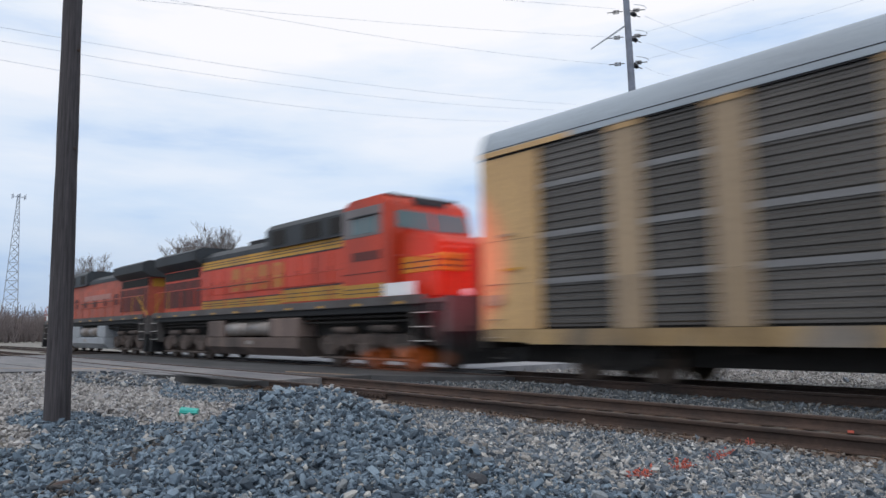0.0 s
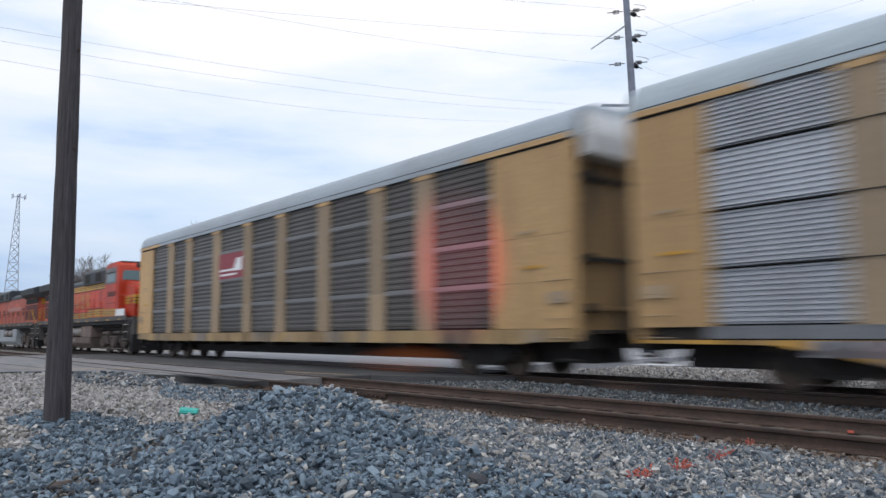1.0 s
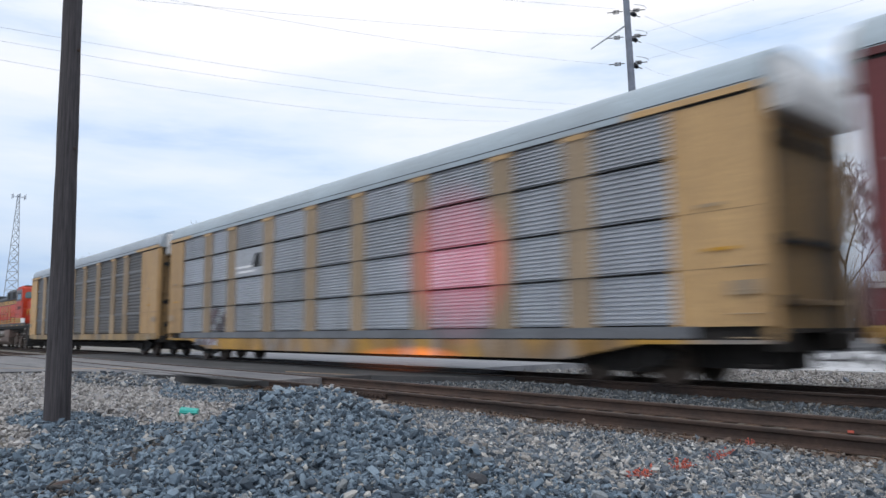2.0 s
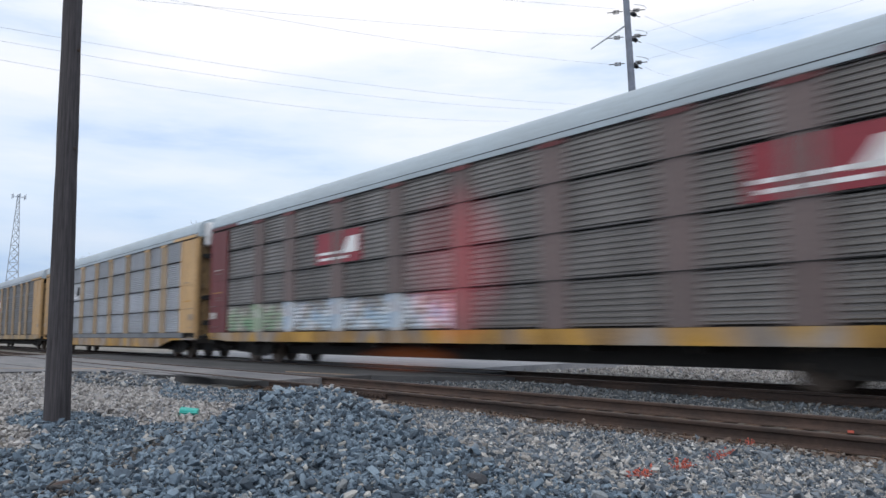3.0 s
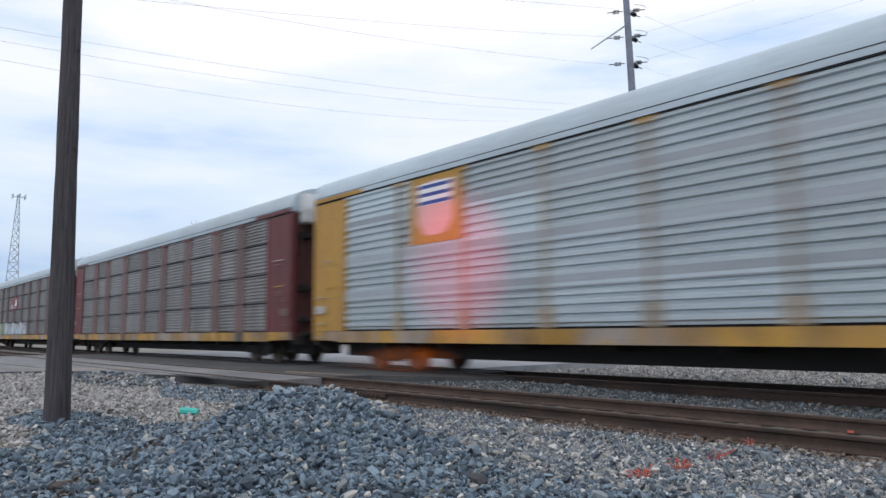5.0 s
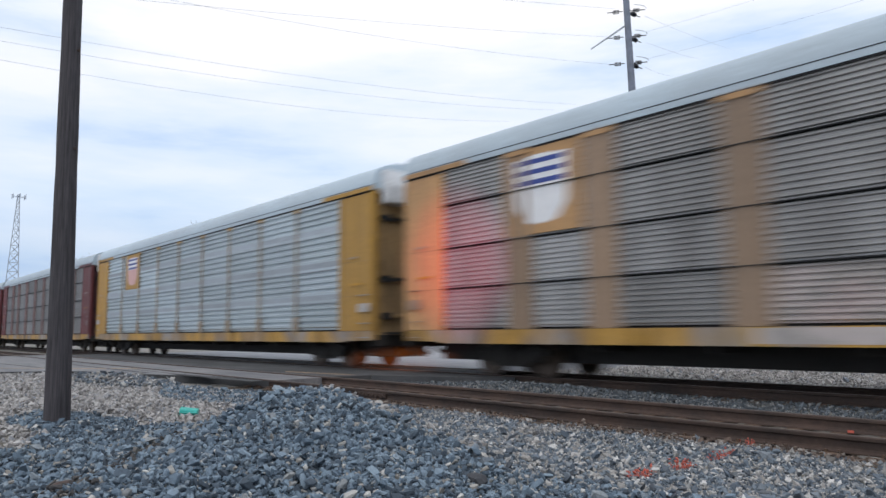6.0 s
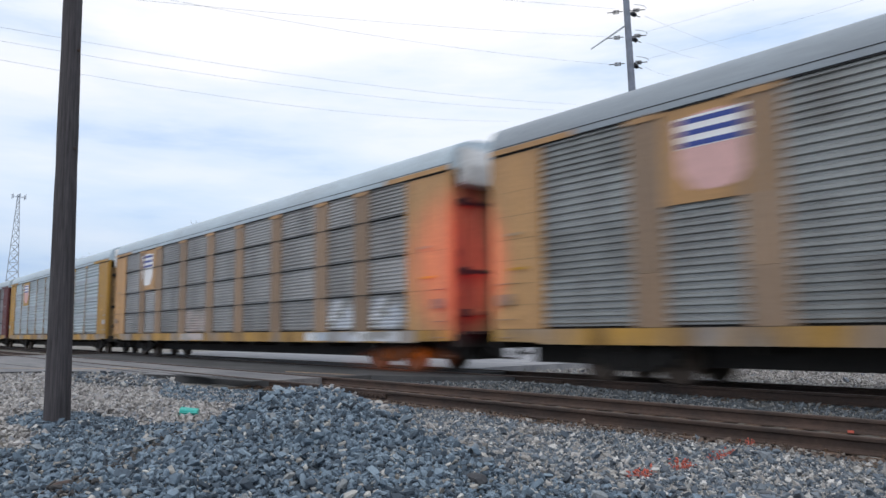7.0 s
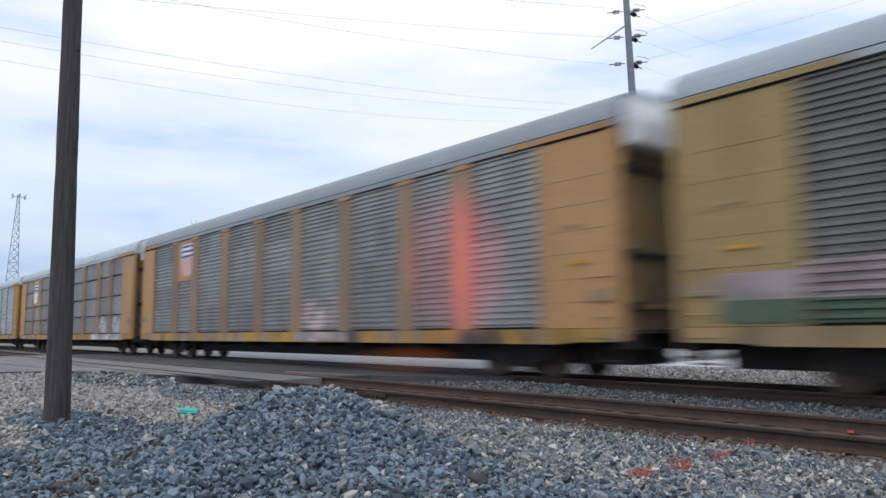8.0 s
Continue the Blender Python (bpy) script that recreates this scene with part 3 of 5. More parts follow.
def railway_track(y, label):
    t = thing("railway_track", label, "railway track", "railway tracks", at=(0, y, 0))
    cuts = [-300, -120, -60, -30, -12, -5, 5]
    for s in (-HALF, HALF):
        bm = bmesh.new()
        extrude_x(bm, [(a, b) for a, b in RAIL_PROFILE], -520, 60, cuts=cuts)
        r = part("rail", bm, RUST, t, "rusty steel rail")
        r.location = (0, s, 0)
        bm = boxed(-520, 60, -0.024, 0.024, -0.003, 0.001)
        top = part("running_surface", bm, RAIL_TOP, r, "worn shiny rail head")
    ties, plates, spikes = None, None, None
    xs = [1.0 - 0.52 * i for i in range(34)] + [-44.4 - 0.52 * i for i in range(30)]
    for x in xs:
        j = random.uniform(-0.03, 0.03)
        if ties is None:
            ties = part("sleeper", boxed(-0.115, 0.115, -1.3, 1.3, -0.36, -0.186, bevel=0.012), TIE, t, "creosoted wooden sleeper")
            ties.location = (x, j, 0)
            plates = part("tie_plate", boxed(-0.09, 0.09, -0.18, 0.18, -0.188, -0.171, bevel=0.004), PLATE, t, "rusty steel tie plate")
            plates.location = (x, -HALF, 0)
        else:
            again("sleeper", ties, t, pose(x, j, 0, 0, 0, random.uniform(-1, 1)))
            again("tie_plate", plates, t, pose(x, -HALF, 0))
        again("tie_plate", plates, t, pose(x, HALF, 0))
        if y < 10 and x > -16:
            for dx in (-0.06, 0.06):
                if spikes is None:
                    spikes = part("spike", boxed(-0.013, 0.013, -0.016, 0.016, -0.2, -0.14, bevel=0.003), PLATE, t, "rusty rail spike")
                    spikes.location = (x + dx, -HALF - 0.09, 0)
                else:
                    again("spike", spikes, t, pose(x + dx, -HALF - 0.09, 0))
    if y < 10:
        part("paint_spot", boxed(-3.60, -3.53, HALF - 0.083, HALF - 0.078, -0.165, -0.135), SPRAY, t, "orange paint spot on the rail")
        part("paint_spot", boxed(-4.12, -4.02, -HALF - 0.083, -HALF - 0.078, -0.17, -0.145), SPRAY, t, "orange paint spot on the rail")
    # joint bars with bolts on the near rail
    for x in (-11.2,):
        bm = boxed(x - 0.45, x + 0.45, -0.045, -0.012, -0.13, -0.05, bevel=0.008)
        for i in range(6):
            tube(bm, (x - 0.38 + 0.152 * i, -0.045, -0.09), (x - 0.38 + 0.152 * i, -0.075, -0.09), 0.018, sides=6)
        part("joint_bar", bm, RUST, t, "bolted rusty joint bar").location = (0, -HALF, 0)
    return t


railway_track(NEAR, "empty railway track with rusty brown rails in ballast")
railway_track(FAR, "railway track under the passing freight train")

# ---- poles, wires, tower ----
def utility_pole():
    t = thing("utility_pole", "weathered dark wooden utility pole standing in gravel", "utility pole", at=(-9.635, 2.165, 0.0))
    t.rotation_euler = (0.0094, -0.0079, 0)
    bm = bmesh.new()
    rings = []
    for i in range(31):
        z = -0.5 + i * 0.36
        r = 0.145 - 0.0070 * z + random.uniform(-0.003, 0.003)
        rings.append([bm.verts.new((r * math.cos(a) * (1 + random.uniform(-0.02, 0.02)) + 0.004 * math.sin(z * 1.3), r * math.sin(a) * (1 + random.uniform(-0.02, 0.02)), z))
                      for a in (2 * math.pi * k / 20 for k in range(20))])
    for a, b in zip(rings, rings[1:]):
        for k in range(20):
            bm.faces.new((a[k], a[(k + 1) % 20], b[(k + 1) % 20], b[k]))
    bm.faces.new(rings[-1])
    part("shaft", bm, POLE, t, smooth=True)
    for z, a in ((4.55, 0.6), (3.3, 0.5), (2.6, 3.4)):
        r = 0.145 - 0.0070 * z
        d = Vector((math.cos(a), math.sin(a), 0))
        part("bolt", tubed(d * (r - 0.03) + Vector((0, 0, z)), d * (r + 0.022) + Vector((0, 0, z)), 0.02, sides=6), RUST, t, "rusty bolt head")
    return t


utility_pole()

PX, PY = -21.05, 30.25


def power_pole():
    t = thing("power_pole", "tall grey power pole with three tiers of insulators", "power pole", at=(PX, PY, 0))
    lean = Vector((-0.02, -0.012, 1.0))
    part("shaft", tubed((0.35, 0.2, -0.6), Vector((0.05, 0.0, 0)) + lean * 0 + Vector((-0.13, -0.06, 19.4)), 0.24, 0.15, 14), POLE_FAR, t, smooth=True)
    for i, z in enumerate((17.24, 15.88, 14.48)):
        left = Vector((-0.79, -0.61, 0.0))
        right = Vector((0.78, 0.63, 0.0))
        back = Vector((0.2, 0.98, -0.12))
        c = Vector((-0.1, -0.02, z))
        for d, r0 in ((left, 0.15), (right, 0.17), (back, 0.17)):
            bm = bmesh.new()
            tube(bm, c + d * r0, c + d * (r0 + 0.22), 0.025, sides=6)
            for k in range(5):
                a = c + d * (r0 + 0.2 + 0.062 * k)
                tube(bm, a, a + d * 0.045, 0.115, 0.09, sides=10)
            tube(bm, c + d * (r0 + 0.5), c + d * (r0 + 0.78), 0.025, sides=6)
            part("insulator", bm, INSULATOR, t, "dark strain insulator")
        bm = bmesh.new()
        pts = [c + right * (0.95 * math.cos(a)) + Vector((0, 0, 0.1 + 0.28 * math.sin(a))) + back * 0.1 for a in (0.0, 0.4, 0.8, 1.2)]
        for a, b in zip(pts, pts[1:]):
            tube(bm, a, b, 0.015, sides=5)
        part("jumper", bm, WIRE, t)
    part("crossarm", boxed(-1.5, 1.5, -0.05, 0.05, 12.2, 12.32), POLE_FAR, t, "short lower crossarm").rotation_euler = (0, 0, radians(51))
    part("brace_arm", tubed((-0.05, 0.0, 16.53), (-0.85, -2.0, 14.96), 0.05, 0.03, 8), STEEL, t, "slanting steel arm")
    return t


power_pole()


def wire(a, b, sag, r):
    a, b = Vector(a), Vector(b)
    cu = bpy.data.curves.new("power_wire", "CURVE")
    cu.dimensions, cu.bevel_depth, cu.bevel_resolution = "3D", r * 0.85, 1
    sp = cu.splines.new("POLY")
    sp.points.add(24)
    for i, p in enumerate(sp.points):
        u = i / 24
        q = a.lerp(b, u) - Vector((0, 0, 4 * sag * u * (1 - u)))
        p.co = (*q, 1)
    cu.materials.append(WIRE)
    return tagged(new("power_wire", cu), "thin dark overhead power wire", "power wire", "overhead wires")


WIRES = (
    ((-21.2, 29.46, 17.16), (-21.59, 21.8, 15.49), 0.0, 0.006),
    ((-21.6, 29.5, 15.82), (-21.98, 6.52, 11.07), 0.12, 0.005),
    ((-21.7, 29.6, 14.44), (-21.33, 7.3, 11.06), 0.25, 0.005),
    ((-33.6, 3.6, 13.55), (-37.38, 46.07, 19.55), 0.55, 0.007),
    ((-33.65, 3.6, 13.0), (-38.62, 44.68, 19.1), 0.60, 0.007),
    ((-33.7, 3.6, 12.25), (-41.1, 41.9, 18.21), 0.70, 0.007),
    ((-20.7, 31.2, 17.1), (-28.58, 55.72, 23.83), 0.1, 0.007),
    ((-20.7, 31.2, 15.7), (-30.45, 53.64, 23.16), 0.1, 0.007),
    ((-20.8, 31.2, 14.4), (-32.07, 51.95, 21.79), 0.1, 0.007),
    ((-20.4, 30.7, 14.6), (-12.08, 36.05, 16.26), 0.1, 0.005),
    ((-20.4, 30.7, 16.0), (-10.0, 36.9, 18.3), 0.1, 0.005),
)
for w_ in WIRES:
    wire(*w_)


def lattice_tower():
    t = thing("lattice_tower", "tall grey steel lattice radio tower with antennas on top", "radio tower", at=(-372.5, 63.5, 0))
    def leg(k, z):
        r = 4.3 * (1 - z / 64.5) + 0.55
        a = radians(20 + 120 * k)
        return Vector((r * math.cos(a), r * math.sin(a), z))
    levels = [64.5 * (1 - (1 - i / 17) ** 1.15) for i in range(18)]
    for k in range(3):
        part("leg", tubed(leg(k, -0.5), leg(k, 64.5), 0.20, 0.14, 6), TOWER, t)
    for za, zb in zip(levels, levels[1:]):
        bm = bmesh.new()
        for k in range(3):
            tube(bm, leg(k, za), leg((k + 1) % 3, zb), 0.09, sides=4)
            tube(bm, leg((k + 1) % 3, za), leg(k, zb), 0.09, sides=4)
            tube(bm, leg(k, zb), leg((k + 1) % 3, zb), 0.08, sides=4)
        part("bracing", bm, TOWER, t)
    bm = bmesh.new()
    for a in range(0, 360, 60):
        d = Vector((math.cos(radians(a)), math.sin(radians(a)), 0))
        tube(bm, Vector((0, 0, 63.4)), d * 2.9 + Vector((0, 0, 63.4)), 0.09, sides=4)
        box(bm, d.x * 2.9 - 0.15, d.x * 2.9 + 0.15, d.y * 2.9 - 0.15, d.y * 2.9 + 0.15, 62.4, 64.6)
    part("antenna_platform", bm, TOWER, t, "ring of panel antennas")
    return t


lattice_tower()


# ---- bare trees ----
def bare_tree(base, tall, seed, label="leafless grey deciduous tree at the far edge", twig=0.016):
    rnd = random.Random(seed)
    t = thing("bare_tree", label, "tree", "bare trees", at=base)
    trunk, crown = Twigs(), Twigs()

    def grow(mesh, a, d, length, r, depth):
        n = 3
        for i in range(n):
            d2 = (d + Vector((rnd.uniform(-1, 1), rnd.uniform(-1, 1), rnd.uniform(-0.3, 0.6))) * 0.16).normalized()
            b = a + d2 * length / n
            mesh.rod(a, b, max(r * (1 - 0.22 * i), twig), max(r * (1 - 0.22 * (i + 1)), twig), 7 if depth < 1 else 3)
            a, d = b, d2
            if depth < 5 and i > 0:
                for _ in range((3, 2, 3, 3, 2)[depth]):
                    s = Vector((rnd.uniform(-1, 1), rnd.uniform(-1, 1), rnd.uniform(0.1, 0.9))).normalized()
                    grow(crown, a, (d * 0.75 + s).normalized(), length * rnd.uniform(0.5, 0.75), r * 0.5, depth + 1)
    grow(trunk, Vector((0, 0, -0.3)), Vector((0, 0, 1)), tall * 0.5, tall * 0.017, 0)
    trunk.make("trunk", BARK, t)
    crown.make("crown", BARK, t, "bare twiggy crown")
    return t


first_trees = [bare_tree((-106.2, 42.9, -0.2), 14.3, 3), bare_tree((-112, 47, -0.2), 13.2, 5), bare_tree((-140, 34.7, -0.2), 11.5, 8)]
k_ = 0
for x in np.linspace(-38, 14, 13):
    copy_thing(first_trees[k_ % 3], pose(x + random.uniform(-2, 2), 70 + random.uniform(-8, 14), -0.2, 0, 0, random.uniform(0, 360)))
    k_ += 1
for x, y in ((-120, 49), (-150, 38), (-165, 42), (-76, 66)):
    copy_thing(first_trees[k_ % 3], pose(x, y, -0.2, 0, 0, random.uniform(0, 360)))
    k_ += 1

# far brush and woods, too fine to count
brush = Twigs()
for i in range(2600):
    if i % 3:
        x, y = random.uniform(-330, -150), random.uniform(16, 62)
        h = random.uniform(2.0, 6.5)
    else:
        x, y = random.uniform(-60, 40), random.uniform(86, 120)
        h = random.uniform(4, 9)
    for k in range(6):
        d = Vector((random.uniform(-1, 1), random.uniform(-1, 1), random.uniform(1.2, 3))).normalized()
        a = Vector((x, y, -0.3))
        s = a + d * h * random.uniform(0.5, 1)
        brush.rod(a, s, 0.09, 0.035)
        for _ in range(2):
            e = s + (d + Vector((random.uniform(-1, 1), random.uniform(-1, 1), 0.2)) * 0.8) * h * 0.3
            brush.rod(a.lerp(s, random.uniform(0.4, 0.8)), e, 0.055, 0.03)
tagged(brush.make("far_brush", BRUSH), "tangled leafless brown brush along the horizon", "brush", kind="stuff")


# ---- small things on the ground ----
def rock(name, at, size, material, label, seed):
    rnd = random.Random(seed)
    bm = bmesh.new()
    bmesh.ops.create_icosphere(bm, subdivisions=2, radius=1.0)
    for v in bm.verts:
        v.co *= 1 + rnd.uniform(-0.13, 0.13)
        v.co = Vector((v.co.x * size[0], v.co.y * size[1], v.co.z * size[2]))
    o = finish(bm, name, material)
    o.location = (*at, float(height(*at)) + size[2] * 0.7)
    o.rotation_euler = (0, 0, rnd.uniform(0, 3))
    return tagged(o, label, "rock")


rock("brown_rock", (-4.95, 1.16), (0.075, 0.05, 0.045), BROWN_STONE, "reddish brown rock lying on the ballast", 4)
rock("dark_rock", (-3.35, 3.08), (0.10, 0.06, 0.045), DARK_STONE, "dark flat rock lying on the ballast", 9)


def litter():
    bm = bmesh.new()
    bmesh.ops.create_cone(bm, cap_ends=True, segments=14, radius1=0.065, radius2=0.05, depth=0.21, matrix=pose(0, 0, 0, 0, 90, 0) @ Matrix.Diagonal((0.75, 1, 1, 1)))
    for v in bm.verts:
        v.co += Vector((0, random.uniform(-0.008, 0.005), random.uniform(-0.008, 0.005)))
    o = finish(bm, "plastic_cup", TURQUOISE)
    o.location = (-9.0, 3.5, float(height(-9.0, 3.5)) + 0.075)
    o.rotation_euler = (0.1, 0.05, radians(55))
    return tagged(o, "crushed turquoise plastic cup lying on gravel", "litter")


litter()


def paint_mark():
    """Orange survey paint sprayed over stones towards the rail."""
    k = 1500
    u = rng.uniform(0, 1, k)
    x = -3.25 - 0.70 * u + 0.03 * np.sin(9 * u) + rng.normal(0, 0.022, k)
    y = 4.43 + 3.16 * u + rng.normal(0, 0.02, k)
    keep = (np.sin(19 * u + 1) > -0.1) & (rng.uniform(0, 1, k) < 0.8)
    o = stones("paint_mark", x[keep], y[keep], 0.0125, SPRAY, "orange survey paint sprayed on the ballast", 3.0)
    return tagged(o, category="paint mark")


paint_mark()


# ---- parked trailer on the lot ----
def parked_trailer():
    t = thing("parked_trailer", "dark flatbed trailer parked on the concrete lot", "trailer", at=(-23.7, 42.3, -0.2))
    part("deck", boxed(-4.2, 4.2, -1.2, 1.2, 0.75, 0.95, bevel=0.02), BLACK, t)
    part("cargo", boxed(-4.0, 4.0, -1.1, 1.1, 0.954, 2.6, bevel=0.06), TANK_GREY, t, "grey tarpaulin load")
    first = None
    for x in (-2.1, -0.7, 0.9, 2.3):
        if first is None:
            first = part("wheel", tubed((x, -1.2, 0.34), (x, -0.92, 0.34), 0.34, sides=18), RUBBER, t)
            hub = part("rim", tubed((x, -1.215, 0.34), (x, -1.1, 0.34), 0.19, sides=12), STEEL, first)
            x_first = x
        else:
            w = again("wheel", first, t, pose(x - x_first, 0, 0))
            again("rim", hub, w, pose(0, 0, 0))
    part("axle_frame", boxed(-3.2, 3.2, -0.8, 0.8, 0.45, 0.75), BLACK, t)
    return t


parked_trailer()

# ---- train ----
BAYS = ((1.50, 3.80), (4.55, 6.05), (6.80, 9.05), (9.80, 12.0), (12.70, 14.70), (15.40, 17.60), (18.35, 20.60), (21.35, 22.85), (23.60, 25.90))
ROWS = ((1.13, 2.07), (2.115, 3.07), (3.115, 4.15), (4.195, 5.08))
mesh_store = {}


def panel_mesh(width, tall, ribs, depth):
    """A corrugated steel screen, ribs running along the car."""
    key = (round(width, 3), round(tall, 3), ribs, depth)
    if key not in mesh_store:
        bm = bmesh.new()
        prof = []
        step = tall / ribs
        for i in range(ribs):
            z = i * step
            prof += [(0.0, z), (0.0, z + step * 0.32), (-depth, z + step * 0.48), (-depth, z + step * 0.84)]
        prof.append((0.0, tall))
        extrude_x(bm, prof, 0, width, closed=False)
        back = [(0.03, 0.0), (0.03, tall)]
        extrude_x(bm, back, 0, width, closed=False)
        me = bpy.data.meshes.new("panel")
        bmesh.ops.recalc_face_normals(bm, faces=bm.faces)
        bm.to_mesh(me)
        bm.free()
        mesh_store[key] = me
    return mesh_store[key]


def use_mesh(name, key, make, material, parent, m, label=""):
    """A part on a mesh that is shared between all things of its kind; the material sits on the object."""
    if key not in mesh_store:
        bm = make()
        me = bpy.data.meshes.new(name)
        bmesh.ops.recalc_face_normals(bm, faces=bm.faces)
        bm.to_mesh(me)
        bm.free()
        mesh_store[key] = me
    o = new(name, mesh_store[key])
    o.parent, o.matrix_basis = parent, m
    if not o.data.materials:
        o.data.materials.append(material)
    o.material_slots[0].link = "OBJECT"
    o.material_slots[0].material = material
    return tagged(o, label)


def freight_truck(parent, x):
    """A two-axle bogie: side frames, bolster, springs, wheels on axles."""
    def frame_mesh():
        bm = bmesh.new()
        extrude_y(bm, [(-1.15, 0.50), (-1.15, 0.62), (-0.75, 0.70), (-0.3, 0.82), (0.3, 0.82), (0.75, 0.70), (1.15, 0.62), (1.15, 0.50), (0.75, 0.42), (0.45, 0.24), (-0.45, 0.24), (-0.75, 0.42)], -0.08, 0.08)
        for s in (-0.89, 0.89):
            tube(bm, (s, -0.13, 0.45), (s, 0.02, 0.45), 0.12, sides=12)
        for s in (-0.14, 0.0, 0.14):
            tube(bm, (s, -0.10, 0.32), (s, -0.10, 0.60), 0.06, sides=8)
        return bm

    def bolster_mesh():
        return boxed(-0.22, 0.22, -1.1, 1.1, 0.45, 0.80, bevel=0.04)

    def wheel_mesh():
        bm = bmesh.new()
        tube(bm, (0, -0.07, 0), (0, 0.07, 0), 0.42, 0.42, 28)
        tube(bm, (0, 0.05, 0), (0, 0.09, 0), 0.455, 0.45, 28)
        tube(bm, (0, -0.10, 0), (0, -0.06, 0), 0.14, 0.16, 14)
        return bm

    t = new("truck")
    t.parent, t.location = parent, (x, 0, 0)
    tagged(t, "grimy two-axle steel bogie")
    for s, turn in ((-1, 0), (1, 180)):
        use_mesh("side_frame", "side_frame", frame_mesh, GRIME, t, pose(0, s * 1.0, 0, 0, 0, turn))
        for ax in (-0.89, 0.89):
            use_mesh("wheel", "wheel", wheel_mesh, WHEEL, t, pose(ax, s * 0.76, 0.425, 0, 0, turn), "worn steel wheel")
    use_mesh("bolster", "bolster", bolster_mesh, GRIME, t, pose(0, 0, 0))
    return t


def coupler(parent, x, s):
    use_mesh("coupler", "coupler", lambda: coupler_mesh(), GRIME, parent, pose(x, 0, 0, 0, 0, 0 if s > 0 else 180), "cast steel coupler")


def coupler_mesh():
    bm = bmesh.new()
    box(bm, -0.6, 0.25, -0.09, 0.09, 0.72, 0.95, bevel=0.02)
    box(bm, 0.2, 0.62, -0.20, 0.12, 0.66, 1.0, bevel=0.05)
    box(bm, 0.3, 0.60, 0.06, 0.22, 0.70, 0.96, bevel=0.04)
    tube(bm, (0.0, 0.5, 0.75), (0.35, 0.55, 0.45), 0.025, sides=6)
    tube(bm, (0.35, 0.55, 0.45), (0.62, 0.45, 0.55), 0.025, sides=6)
    return bm


def rack_car(index, label, paint, screen, post_paint, sill_paint, ribs=7, depth=0.035, strip=None, band=0.035, seams=True, low_sill=False, roof=None, sprayed=(), emblems=(), front=1.55, rear=1.75, squeeze=1.0, posts=True, length=CAR):
    """A long covered auto rack: sills, decks, corrugated screens in bays, arched roof, end doors, two bogies."""
    car = thing("auto_rack_car", label, "freight car", "auto rack cars", at=(0, FRONT, 0))
    L = length
    bays = [[1.5 + (a - 1.5) * squeeze, 1.5 + (b - 1.5) * squeeze] for a, b in BAYS]
    bays[0][0], bays[-1][1] = front, L - rear
    if not posts:
        step = (L - rear - front) / 9
        bays = [[front + step * k, front + step * (k + 1) - 0.012] for k in range(9)]

    def paint_at(x, r, own):
        """The paint on a piece at x in row r: its own, or what was sprayed over it."""
        for x0, x1, top, mat in sprayed:
            if x0 <= x <= x1 and r <= top:
                return mat
        return own
    # near and far side sills
    for s in (-1, 1):
        zb = 0.46 if low_sill else 0.76
        z1 = 0.86 if low_sill else 1.08
        bm = bmesh.new()
        y0 = s * SIDE
        pts = [(0.0, z1), (0.0, 0.80), (2.6, 0.78), (4.4, zb), (L - 4.4, zb), (L - 2.6, 0.78), (L, 0.80), (L, z1)] if low_sill else \
              [(0.0, z1), (0.0, 0.82), (1.3, 0.80), (1.5, zb), (L - 1.5, zb), (L - 1.3, 0.80), (L, 0.82), (L, z1)]
        extrude_y(bm, pts, y0 - 0.05, y0 + 0.05)
        part("side_sill", bm, sill_paint, car, "weathered painted side sill")
        if low_sill:
            part("sill_rail", boxed(1.4, L - 1.4, y0 - 0.03, y0 + 0.03, 0.885, 1.10), RAIL_GREY, car, "dark grey lower rail")
    bm = bmesh.new()
    box(bm, 0.25, L - 0.25, -SIDE + 0.10, SIDE - 0.10, 0.86, 1.10)
    box(bm, 0.3, L - 0.3, -0.55, 0.55, 0.33, 0.86)
    for k in range(9):
        x = 3.6 + k * 2.5
        box(bm, x - 0.06, x + 0.06, -SIDE + 0.12, SIDE - 0.12, 0.62, 0.86)
    part("underframe", bm, GRIME, car, "grimy underframe")
    # near-black box stands in for the shaded inside behind the screens
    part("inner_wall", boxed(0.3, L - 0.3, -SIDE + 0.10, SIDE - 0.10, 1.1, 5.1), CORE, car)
    # corrugated screens, one by one on the near side
    for b, (x0, x1) in enumerate(bays):
        for r, (z0, z1) in enumerate(ROWS):
            if not seams and r < 3:
                z1 = ROWS[r + 1][0]
            o = new("panel", panel_mesh(x1 - x0, z1 - z0, ribs, depth))
            if not o.data.materials:
                o.data.materials.append(screen)
            mat = paint_at((x0 + x1) / 2, r, screen)
            o.parent, o.location = car, (x0, -SIDE + 0.045, z0)
            o.material_slots[0].link, o.material_slots[0].material = "OBJECT", mat
        if strip:
            for z0, z1 in zip([r[1] for r in ROWS[:-1]], [r[0] for r in ROWS[1:]]):
                part("seam_strip", boxed(x0, x1, -SIDE - 0.012, -SIDE + 0.03, z0 - band, z1 + band), strip, car)
    if seams and not strip:
        for z in (2.0925, 3.0925, 4.1725):
            part("seam_rail", boxed(front, L - rear, -SIDE - 0.06, -SIDE + 0.03, z - 0.008, z + 0.008), BLACK, car, "dark seam between the screens")
    bm = bmesh.new()
    for x0, x1 in bays:
        for z0, z1 in ROWS:
            box(bm, x0, x1, SIDE - 0.07, SIDE - 0.03, z0, z1)
    part("far_screens", bm, screen, car)
